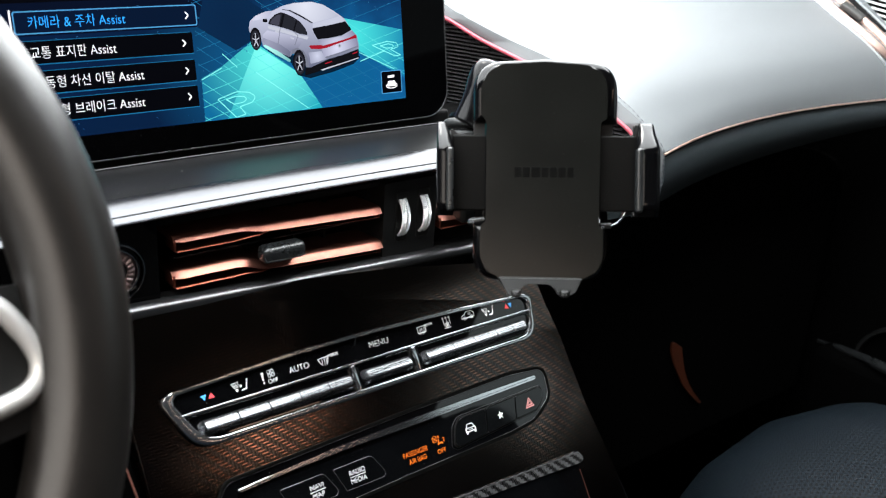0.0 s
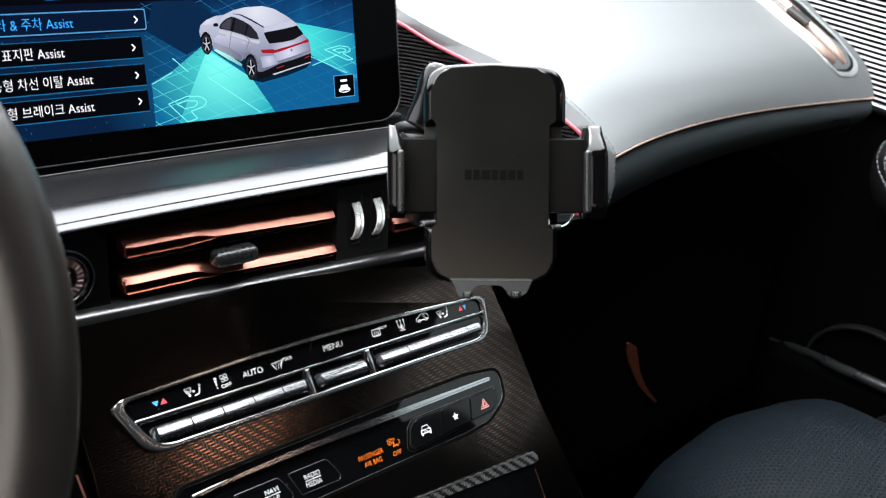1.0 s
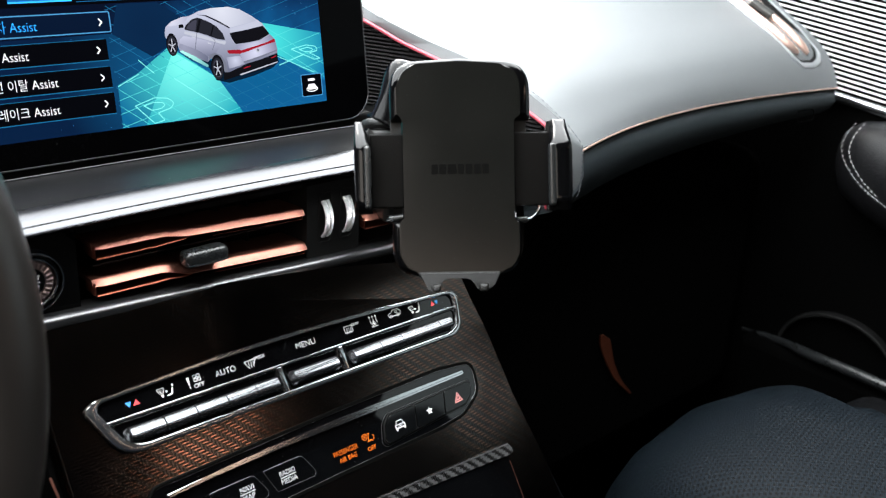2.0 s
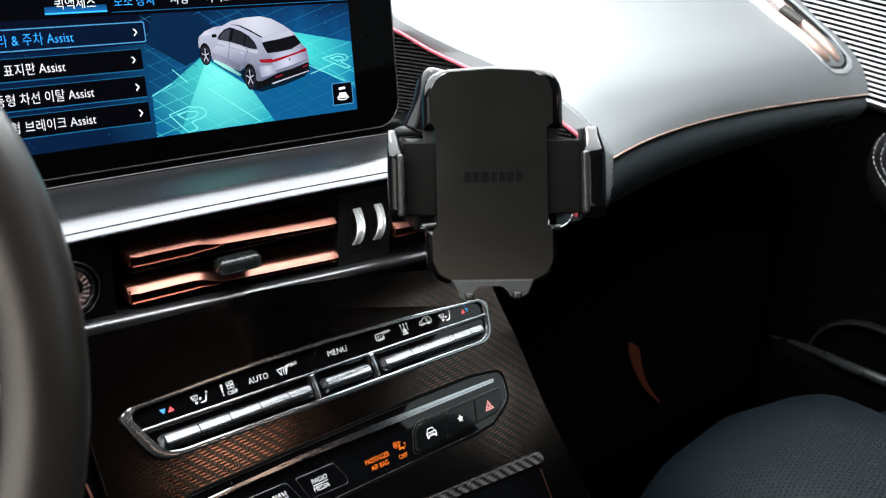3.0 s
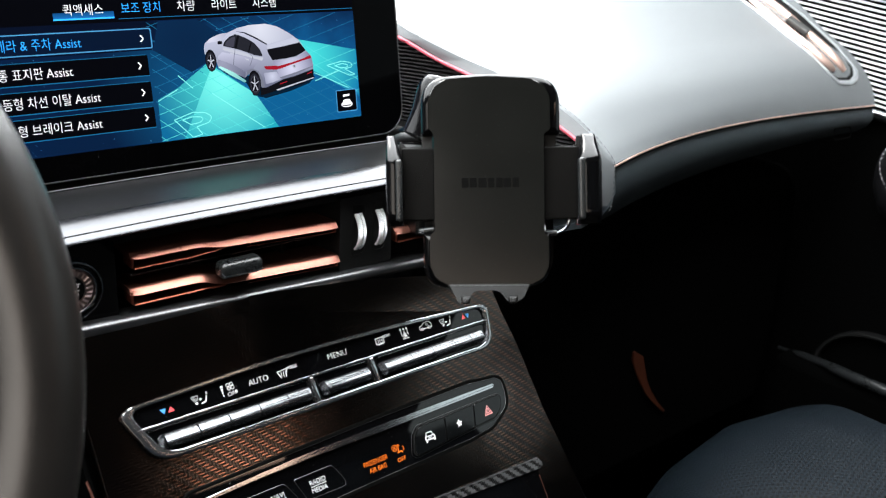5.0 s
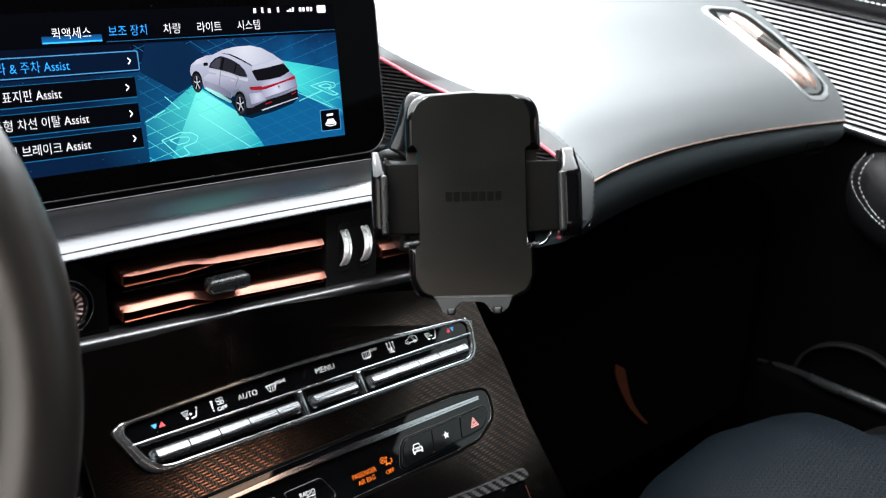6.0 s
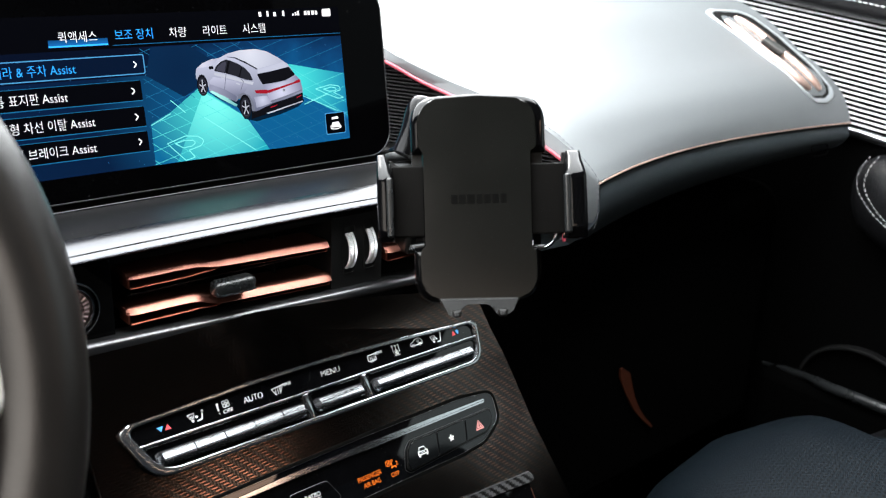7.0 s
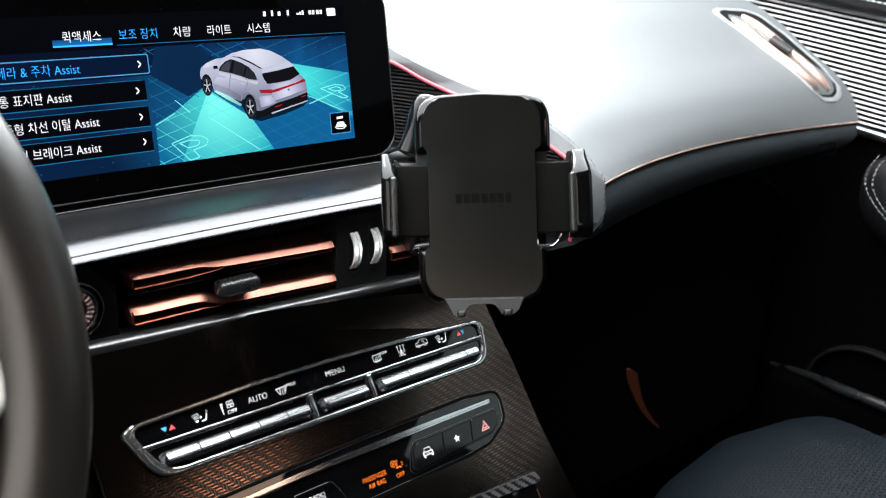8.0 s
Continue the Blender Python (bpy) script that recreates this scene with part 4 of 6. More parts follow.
car_area("car_roof", ROOF_UI, [(296.2, 19.9), (304.4, 21.8), (316.6, 22.1), (324.8, 20.1), (336.8, 12.7), (316.7, 9.2), (307.7, 14.7), (301.3, 17.9)])
car_area("car_shoulder", PALE_UI, [(285.2, 9.2), (293.5, 7.2), (300, 5), (307.1, 2.2), (313.2, 1.1), (311.6, -0.8), (299.7, 3.0), (285, 7.6)])
car_area("car_flank", FLANK_UI, [(281.0, 4.0), (284.4, 6.4), (299.7, 2.6), (309, -0.8), (304, -6.2), (300, -7.2), (292, -2.4), (281.4, 2.0)])
car_area("car_lower_door", SILL_UI, [(280.2, -0.3), (281.2, 2.2), (291.9, -2.2), (299.4, -7.1), (298.3, -10.8), (290.8, -5.8)])
car_area("car_step", MINT_GLOW, [(280.4, -2.6), (282.1, -2), (290.8, -6.5), (299.2, -12.5), (298, -13.6), (288.6, -8.2)])
car_area("car_tail", TAIL_UI, [(319.4, -1.4), (328.4, -1.0), (337.1, 0), (345.4, 3.2), (348.4, -0.4), (349.3, -6.4), (349.3, -8.0), (323.3, -12.4), (321.6, -7.5)])
car_area("car_arch", SHADE_UI, [(299.0, -9.2), (300.6, -6.0), (304.4, -5.2), (308.4, -7.2), (311.0, -12.0), (311.8, -18.0), (309.6, -18.2), (307.6, -10.6), (303.6, -8.2)])
car_area("car_bumper_light", CORNER_UI, [(311.5, -8.6), (321.5, -8.4), (323.4, -12.2), (325.2, -13.4), (318.0, -15.0), (312.6, -15.8), (312.4, -11.4)])
car_area("car_bumper_edge", SHADE_UI, [(323.6, -12.2), (336.0, -9.8), (349.3, -6.6), (349.3, -7.4), (336.0, -10.7), (323.9, -13.0)])
car_area("car_rail", GLASS_UI, [(293.4, 18.7), (301.3, 17.6), (308.3, 14.4), (316.7, 9.4), (316, 8.9), (307.6, 13.6), (300.5, 17.1)])
car_area("car_side_window", GLASS_UI, [(285.1, 10.1), (286.9, 12.8), (290.5, 15.5), (294.5, 16.7), (297.1, 16), (302.2, 13.8), (307.3, 10.6), (310.9, 6.3), (312.5, 1.9), (306.5, 3.1), (300, 5.8), (293.6, 7.9)])
car_area("car_window_light", SMOKE_UI, [(286.4, 10.4), (288.4, 12.8), (291.4, 14.8), (294.6, 15.6), (292.6, 8.8)])
car_area("car_window_post", BLACK_UI, [(295.8, 16), (297.3, 15.5), (294.5, 7.5), (292.9, 7.9)])
car_area("car_window_post", BLACK_UI, [(304.8, 11.7), (305.6, 11), (302.9, 4.6), (302, 4.8)])
car_area("car_spoiler", SILVER_UI, [(316.7, 8.9), (336.8, 12.4), (340.5, 9.1), (327.7, 7.4), (315.9, 6.2)])
car_area("car_rear_window", BLACK_UI, [(315.7, 6), (327.7, 7.2), (340.5, 9.1), (345, 3.6), (337.1, 0.4), (328.4, -0.6), (319.2, -1), (317.2, 2.4)])
car_area("car_tail_light", RED_UI, [(322.3, -5.2), (333.9, -3.2), (342.8, -1.3), (348.1, 0.6), (348.6, -1.7), (342.6, -2.6), (333.6, -4.6), (324.9, -6.7), (322.5, -7.0)])
car_area("car_tail_light", RED_UI, [(312.2, -4.3), (322.4, -4.6), (322.6, -7.3), (313.8, -6.5)])
car_area("car_bumper", BLACK_UI, [(308.8, -17.6), (312.6, -17.9), (321.3, -15.2), (325.7, -13.7), (335.9, -12), (349.5, -8.7), (349, -13.6), (344.3, -16), (341.3, -17.5), (329.5, -19.5), (319.4, -20.6), (308, -22.7)])
car_area("car_skid_plate", SILVER_UI, [(319.4, -19.9), (349, -14.2), (348.9, -14.8), (320.8, -20.6)])
car_area("car_reflector", RED_UI, [(344.2, -11.4), (348.2, -10.2), (348.2, -10.9), (344.2, -12.1)])
car_area("car_reflector", RED_UI, [(322.8, -16.2), (328.6, -15.0), (328.6, -15.6), (323.2, -16.8)])
car_area("car_badge", PALE_UI, [(333.4, -5.2), (334.8, -4.4), (336.2, -5.0), (336.4, -6.6), (335.0, -7.6), (333.6, -6.8)])
car_area("car_badge_field", SHADE_UI, [(334.2, -5.4), (335.2, -5.0), (335.8, -5.9), (335.0, -6.8), (334.2, -6.3)])
car_area("car_mirror", BLACK_UI, [(281.6, 11.2), (282, 13.2), (284.8, 13.3), (285.2, 11.2)])
car_area("car_door_line", SHADE_UI, [(293.1, 7.6), (293.5, 7.5), (291.1, -2.2), (290.7, -2.0)])
car_area("car_door_line", SHADE_UI, [(302.6, 4.4), (303, 4.3), (305.5, 2), (302.6, -3.7), (302.2, -3.5), (305, 1.9)])
car_area("car_door_handle", PALE_UI, [(289.6, 5.9), (292, 5.2), (292, 4.4), (289.6, 5.0)])
car_area("car_door_handle", PALE_UI, [(299.8, 1.6), (302.2, 0.7), (302.2, -0.1), (299.8, 0.8)])
for cu, cv, ru, rv in ((276.1, 1.0, 3.2, 5.8), (304.7, -15.0, 3.8, 6.7)):
    for f, m, w, nm in ((1.16, BLACK_UI, 0.565, "car_wheel_arch"), (1.0, GLASS_UI, 0.575, "car_tyre"), (0.78, SMOKE_UI, 0.585, "car_wheel"), (0.70, BLACK_UI, 0.595, "car_wheel_dish")):
        part(nm, flat([(cu + f * ru * math.cos(t), cv + f * rv * math.sin(t) + (0.8 if f > 1 else 0)) for t in (2 * math.pi * k / 24 for k in range(24))], w, MS), m, disp)
    for k in range(5):
        t = 2 * math.pi * k / 5 + 0.3
        part("car_wheel_spoke", line2((cu, cv), (cu + 0.72 * ru * math.cos(t), cv + 0.72 * rv * math.sin(t)), 0.62, 0.61, MS), PALE_UI, disp)

# menu rows
MENU_ROWS = [(139.5, 240.0, 11.6, 23.4, "카메라 & 주차 Assist", 146.7, 51.5, BLUE_UI), (141.5, 236.0, -4.0, 8.1, "교통 표지판 Assist", 145.8, 45.5, WHITE_UI),
             (142.0, 236.0, -19.6, -7.4, "능동형 차선 이탈 Assist", 145.8, 59.2, WHITE_UI), (142.0, 236.0, -34.6, -22.3, "능동형 브레이크 Assist", 145.8, 58.0, WHITE_UI)]
for i, (u0, u1, v0, v1, body, tu, tw, m) in enumerate(MENU_ROWS):
    row = part("menu_entry", flat(rrect(u0, u1, v0, v1, 1.0, 3), 0.24, MS), NAVY_UI if i == 0 else DARK_UI, disp)
    if i == 0:
        part("row_outline", ring(rrect(u0, u1, v0, v1, 1.2, 3), rrect(u0 + 0.6, u1 - 0.6, v0 + 0.6, v1 - 0.6, 0.9, 3), 0.24, 0.30, MS), ICE_UI, row)
    else:
        bm = line2((u0, v1), (u1 - 1, v1), 0.3, 0.27, MS)
        line2((u0, v0), (u1, v0), 0.5, 0.27, MS, bm)
        part("row_line", bm, LINE_UI, row)
    words(body, tu, (v0 + v1) / 2, tw, 6.4, 0.30, MS, m, row)
    cu = 234.9 if i == 0 else 231.6
    bm = line2((cu - 1.8, (v0 + v1) / 2 + 1.9), (cu, (v0 + v1) / 2), 0.7, 0.30, MS)
    line2((cu - 1.8, (v0 + v1) / 2 - 1.9), (cu, (v0 + v1) / 2), 0.7, 0.30, MS, bm)
    part("chevron", bm, WHITE_UI, row)
part("scroll_bar", line2((138.2, 10), (138.2, 24), 0.8, 0.28, MS), WHITE_UI, disp)
for body, u, wd, m in (("퀵액세스", 202.1, 22.6, WHITE_UI), ("보조 장치", 235.8, 23.5, BLUE_UI), ("차량", 264.1, 11.5, WHITE_UI), ("라이트", 289.4, 16.5, WHITE_UI), ("시스템", 317.4, 16.5, WHITE_UI)):
    words(body, u, 35.2, wd, 6.2, 0.25, MS, m, disp, align="CENTER")
part("tab_glow", flat([(185, 29.8), (219.5, 29.8), (219.5, 33.8), (185, 33.8)], 0.20, MS), GLOW_UI, disp)
part("tab_underline", line2((185, 30.2), (219.5, 30.2), 0.9, 0.25, MS), BLUE_UI, disp)
bm = flat([(133, 33), (143, 33), (143, 37), (138, 41), (133, 37)], 0.25, MS)
part("home_icon", bm, WHITE_UI, disp)
bm = flat(rrect(371.5, 378.5, 41.0, 46.0, 0.8, 2), 0.25, MS)
part("message_icon", bm, WHITE_UI, disp)
bm = bmesh.new()
for u0, u1, h in ((322, 324, 3), (328, 329.5, 3.4), (333, 335, 2.6), (340, 341.5, 3.4), (347.5, 349, 1.2), (349.6, 351, 2.0), (351.6, 353, 2.8), (357, 359, 2.6), (359.8, 361.6, 2.6), (363, 365, 2.6), (365.8, 367.6, 2.6)):
    flat([(u0, 42.4), (u1, 42.4), (u1, 42.4 + h), (u0, 42.4 + h)], 0.25, MS, bm)
part("status_marks", bm, WHITE_UI, disp)
btn = part("view_button", flat(rrect(365.6, 382.4, -39.6, -24.6, 1.0, 3), 0.28, MS), DARK_UI, disp)
part("button_outline", ring(rrect(365.6, 382.4, -39.6, -24.6, 1.0, 3), rrect(366.1, 381.9, -39.1, -25.1, 0.8, 3), 0.28, 0.31, MS), ICE_UI, btn)
bm = flat(rounded([(370.6, -33.6), (371.4, -31.4), (376.6, -31.4), (377.4, -33.6), (377.4, -35.0), (370.6, -35.0)], 0.4, 2), 0.32, MS)
for k in range(16):
    t0, t1 = 2 * math.pi * k / 16, 2 * math.pi * (k + 1) / 16
    line2((374 + 4.4 * math.cos(t0), -34.6 + 1.7 * math.sin(t0)), (374 + 4.4 * math.cos(t1), -34.6 + 1.7 * math.sin(t1)), 0.5, 0.33, MS, bm)
line2((371.2, -28.6), (376.4, -28.4), 1.5, 0.32, MS, bm)
part("view_icon", bm, WHITE_UI, btn)

# ---- centre console ----
console = thing("center_console", (0.29, 0.36, 0.45), "sloping centre console clad in black and copper carbon weave", "console")
outline = rounded([(139, 84), (200, 83), (262, 80), (320, 74), (383, 64), (424, 56), (426.5, 28), (430.5, 5), (434.5, -45), (440, -78), (450, -125), (150, -125), (143, -60)], [0, 0, 0, 0, 0, 3, 8, 8, 8, 8, 0, 0, 0])
part("carbon_panel", slab(outline, -9, 0, MC, 5.0, 5), CARBON, console, "carbon weave panel with copper strands")
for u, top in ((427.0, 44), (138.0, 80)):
    part("side_cheek", rbox(u, u + 3.5, -130, top, -90, -9.2, 0.8, MC, 2), CARPET_SHADE, console, "black side cheek")
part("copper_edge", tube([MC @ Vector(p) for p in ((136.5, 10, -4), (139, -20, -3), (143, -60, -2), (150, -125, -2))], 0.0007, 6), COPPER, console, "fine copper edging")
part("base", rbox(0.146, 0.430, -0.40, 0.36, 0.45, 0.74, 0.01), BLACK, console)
part("tunnel", rbox(0.15, 0.425, 0.36, 0.80, 0.45, 0.80, 0.01), CARPET_SHADE, console)

# storage lid below the switches
lid = thing("storage_lid", (0.36, 0.33, 0.83), "roller lid with a carbon weave edge and black face", "lid")
part("lid_edge", slab(rounded([(292, -66.5), (345, -69), (413.6, -71.8), (415.6, -76.6), (413.8, -79.2), (347, -75), (292, -72.6)], [0, 0, 1.5, 1.5, 1.5, 0, 0], 3), -1, 3.4, MC, 1.0), CARBON_GREY, lid, "grey carbon weave edge")
part("lid_rim", tube([MC @ Vector(p) for p in ((292, -67.0, 3.3), (345, -69.4, 3.3), (412.4, -72.2, 3.2), (414.6, -76.0, 3.0))], 0.0004, 6), STRIP, lid, "thin polished edge")
part("lid_face", slab(rounded([(292, -72.9), (347, -75.3), (411.5, -79.4), (410, -86), (411.4, -125), (292, -125)], [0, 0, 1, 2, 2, 0], 3), -1, 2.2, MC, 0.8), PIANO, lid, "gloss black face")
part("lid_chrome", tube([MC @ Vector(p) for p in ((410.4, -83, 2.4), (410.6, -90, 2.4), (411.6, -124, 2.2))], 0.0003, 6), COPPER, lid)

# ---- climate panel ----
climate = thing("climate_panel", (0.29, 0.415, 0.92), "climate control strip with silver rocker switches in a chrome frame", "control panel")
O = [(165.0, 38.9), (238, 41.8), (290, 41.6), (345, 39.9), (415.0, 36.4), (408.8, 7.0), (171.5, 6.6), (158.6, 35.4)]
OR = [7, 60, 60, 60, 6, 13, 17, 7]
I = [(167.6, 36.6), (238, 39.9), (290, 39.7), (345, 38.0), (411.4, 34.2), (405.6, 10.1), (177.0, 10.2), (165.0, 33.4)]
part("panel_base", slab(rounded(O, OR), -3, 0.6, MC, 0.3), PIANO, climate, "gloss black strip")
part("chrome_frame", ring(rounded(O, OR, 8), rounded(I, OR, 8), -1, 3.2, MC, 0.9), CHROME, climate, "satin chrome frame")
part("chrome_bar", slab(rounded([(168, 26.4), (411, 26.2), (411, 24.8), (168.6, 24.6)], 0.5, 2), 0, 2.6, MC, 0.5), CHROME, climate)
for u in (271.0, 314.0):
    part("divider", slab(rounded([(u - 1.6, 25), (u + 1.6, 25), (u + 2.2, 9), (u - 1.0, 9)], 0.4, 2), 0, 2.8, MC, 0.6), CHROME, climate)


def rocker(u0, u1, vc, seg_edges, parent):
    """A row of silver rockers: a knurled upper roll and a smooth lip."""
    cuts = [u0, *seg_edges, u1]
    for a, b in zip(cuts, cuts[1:]):
        prof = ((-4.8, 0.4), (-4.4, 1.8), (-3.0, 4.6), (-2.2, 5.9), (-1.7, 6.35), (-1.1, 6.4), (0.6, 5.75), (2.4, 5.0), (3.6, 4.2), (4.2, 3.0), (4.4, 0.4))
        rows = []
        for s in (a + 0.25, a + 0.55, b - 0.55, b - 0.25):
            k = 0.93 if s in (a + 0.25, b - 0.25) else 1.0
            rows.append([MC @ Vector((s, vc + v * k, w * k)) for v, w in prof])
        bm = grid(rows)
        key = part("switch_key", bm, SILVER, parent)
        bm = bmesh.new()
        n = int((b - a - 1.6) / 0.62)
        for i in range(n):
            u = a + 1.0 + i * 0.62
            for q in range(2):
                v = 0.9 + 1.1 * q
                w = 6.15 - 0.405 * (v + 0.6)
                rbox(u + 0.31 * (q % 2), u + 0.31 * (q % 2) + 0.36, vc + v, vc + v + 0.75, w - 0.5, w + 0.03, 0.0, MC, 1, bm)
        part("knurling", bm, SILVER, key)
    # faceted ends
    for a, d in ((u0, -1), (u1, 1)):
        rows = [[MC @ Vector((a + d * q - d * 0.25, vc - 0.6 + (v + 0.6) * k, w * h)) for v, w in ((-4.8, 0.4), (-3.0, 4.6), (-1.2, 6.4), (2.4, 5.0), (4.4, 0.4))] for q, k, h in ((0.0, 1.0, 1.0), (2.5, 0.78, 0.22), (2.6, 0.78, 0.0))]
        part("switch_end", grid(rows), SILVER, parent, smooth=15)


rocker(177.5, 267.0, 16.2, (196.7, 214.9, 233.6, 252.0), climate)
rocker(277.5, 309.0, 16.2, (), climate)
rocker(320.5, 401.5, 16.2, (341.5, 358.4, 376.4, 390.5), climate)
for u0, u1 in ((170.5, 268.6), (274.0, 311.6), (317.2, 408.0)):
    part("well", ring(rrect(u0, u1, 9.9, 24.2, 2.0, 3), rrect(u0 + 0.7, u1 - 0.7, 10.7, 23.5, 1.6, 3), 0.2, 1.6, MC, 0.3), PIANO, climate)


def icon(name, shapes, parent, w=0.68, m=None, material=None):
    bm = bmesh.new()
    for kind, *a in shapes:
        if kind == "l":
            line2(a[0], a[1], (a[2] if len(a) > 2 else 0.35) * 0.66, w, m or MC, bm)
        elif kind == "p":
            flat(a[0], w, m or MC, bm)
        else:
            (cu, cv), r = a
            for k in range(12):
                t0, t1 = 2 * math.pi * k / 12, 2 * math.pi * (k + 1) / 12
                line2((cu + r * math.cos(t0), cv + r * math.sin(t0)), (cu + r * math.cos(t1), cv + r * math.sin(t1)), 0.24, w, m or MC, bm)
    return part(name, bm, material or PRINT, parent)


V = 32.2
for u, flip in ((184.5, 1), (395.2, -1)):
    a, b = (PRINT_BLUE, PRINT_RED) if flip > 0 else (PRINT_RED, PRINT_BLUE)
    part("cool_arrow" if flip > 0 else "warm_arrow", flat([(u - 4.0, V + 0.9), (u - 0.4, V + 0.9), (u - 1.9, V - 2.0)] if flip > 0 else [(u - 3.6, V - 1.6), (u - 0.2, V - 1.6), (u - 1.6, V + 1.6)], 0.68, MC), a, climate)
    part("warm_arrow" if flip > 0 else "cool_arrow", flat([(u + 0.2, V - 1.7), (u + 4.0, V - 1.7), (u + 2.3, V + 1.3)] if flip > 0 else [(u + 0.2, V + 1.2), (u + 3.2, V + 1.2), (u + 1.8, V - 1.8)], 0.68, MC), b, climate)
for u in (203.3, 378.0):
    icon("air_flow_icon", [("l", (u - 4.6, V + 2.2), (u - 3.4, V - 0.4)), ("l", (u - 3.4, V - 0.4), (u - 1.2, V - 0.2)), ("l", (u - 1.2, V - 0.2), (u - 0.6, V + 2.4)), ("l", (u - 4.6, V + 2.2), (u - 0.6, V + 2.4)),
                           ("l", (u - 3.4, V + 1.4), (u - 2.6, V + 0.2), 0.4), ("l", (u - 2.2, V + 1.6), (u - 1.8, V + 0.4), 0.4), ("p", [(u - 3.2, V - 1.2), (u - 1.2, V - 1.2), (u - 2.2, V - 2.6)]),
                           ("p", [(u, V - 0.8), (u, V + 0.8), (u + 1.4, V)]), ("l", (u + 0.4, V - 2.4), (u + 3.2, V - 2.0), 0.9), ("l", (u + 3.2, V - 2.0), (u + 4.2, V + 1.2), 0.9), ("o", (4.6 + u, V + 2.4), 0.5)], climate)
u = 220.8
icon("fan_icon", [("p", [(u - 4.4, V + 2.4), (u - 3.0, V + 2.4), (u - 3.0, V + 3.4), (u - 4.4, V + 3.4)]), ("p", [(u - 4.4, V + 0.8), (u - 3.2, V + 0.8), (u - 3.2, V + 1.8), (u - 4.4, V + 1.8)]),
                  ("p", [(u - 4.2, V - 0.8), (u - 3.4, V - 0.8), (u - 3.4, V + 0.2), (u - 4.2, V + 0.2)]), ("p", [(u - 4.0, V - 2.6), (u - 3.4, V - 2.6), (u - 3.4, V - 1.8), (u - 4.0, V - 1.8)]),
                  ("o", (u + 0.2, V + 2.9), 0.95), ("o", (u + 2.4, V + 3.0), 0.95), ("o", (u + 0.4, V + 0.9), 0.95), ("o", (u + 2.6, V + 1.0), 0.95)], climate)
words("OFF", u + 1.8, V - 2.2, 6.0, 2.2, 0.68, MC, PRINT, climate, align="CENTER")
words("AUTO", 239.5, V + 0.4, 12.4, 3.3, 0.68, MC, PRINT, climate, align="CENTER", thin=0.021)
u = 256.0
icon("windscreen_icon", [("l", (u - 4.2, V + 1.6), (u - 2.4, V - 2.0), 0.45), ("l", (u - 4.2, V + 1.6), (u + 2.6, V + 2.0), 0.45), ("l", (u + 2.6, V + 2.0), (u + 1.6, V - 1.0), 0.45),
                         ("l", (u - 2.0, V - 2.4), (u - 1.6, V + 1.2)), ("l", (u - 0.5, V - 2.4), (u - 0.1, V + 1.2)), ("l", (u + 1.0, V - 2.4), (u + 1.2, V + 1.2))], climate)
words("MAX", u + 6.2, V + 2.0, 6.2, 2.0, 0.68, MC, PRINT, climate, align="CENTER")
words("MENU", 293.3, V + 1.0, 13.4, 3.3, 0.68, MC, PRINT, climate, align="CENTER", thin=0.025)
u = 325.5
icon("rear_window_icon", [("l", (u - 3.4, V + 3.0), (u + 2.4, V + 3.0), 0.45), ("l", (u - 3.4, V + 3.0), (u - 3.4, V - 0.8), 0.45), ("l", (u - 3.4, V - 0.8), (u + 2.4, V - 0.8), 0.45), ("l", (u + 2.4, V - 0.8), (u + 2.4, V + 3.0), 0.45),
                          ("l", (u - 1.8, V - 1.8), (u - 1.6, V + 2.0)), ("l", (u - 0.4, V - 1.8), (u - 0.2, V + 2.0)), ("l", (u + 1.0, V - 1.8), (u + 1.2, V + 2.0))], climate)
words("REAR", u + 5.4, V + 3.0, 5.8, 1.7, 0.68, MC, PRINT, climate, align="CENTER")
u = 344.4
wave = ((-1.6, 0.0), (-0.6, 0.35), (0.5, -0.1), (1.5, 0.35), (2.6, 0.1))
icon("heat_icon", [("l", (u - 2.6, V - 2.4), (u + 2.6, V - 2.4), 0.42)] + [("l", (u + o + a[1], V + 1.0 + a[0]), (u + o + b[1], V + 1.0 + b[0]), 0.42) for o in (-2.4, 0.0, 2.4) for a, b in zip(wave, wave[1:])]
     + [("p", [(u + o - 0.7, V + 3.5), (u + o + 0.9, V + 3.5), (u + o + 0.1, V + 4.7)]) for o in (-2.4, 0.0, 2.4)] + [("o", (u - 0.7, V - 1.1), 0.62), ("o", (u + 0.7, V - 1.1), 0.62), ("o", (u - 0.7, V + 0.1), 0.62), ("o", (u + 0.7, V + 0.1), 0.62)], climate)
u = 361.6
icon("recirculation_icon", [("l", (u - 5.0, V), (u + 4.6, V), 0.45), ("l", (u - 5.0, V), (u - 4.6, V + 1.8), 0.45), ("l", (u - 4.6, V + 1.8), (u - 2.4, V + 2.4), 0.45), ("l", (u - 2.4, V + 2.4), (u - 0.6, V + 4.0), 0.45),
                            ("l", (u - 0.6, V + 4.0), (u + 3.4, V + 3.8), 0.45), ("l", (u + 3.4, V + 3.8), (u + 5.0, V + 2.2), 0.45), ("l", (u + 5.0, V + 2.2), (u + 4.6, V), 0.45), ("o", (u - 2.8, V), 1.0), ("o", (u + 2.6, V), 1.0), ("o", (u + 1.4, V + 2.4), 0.8)], climate)

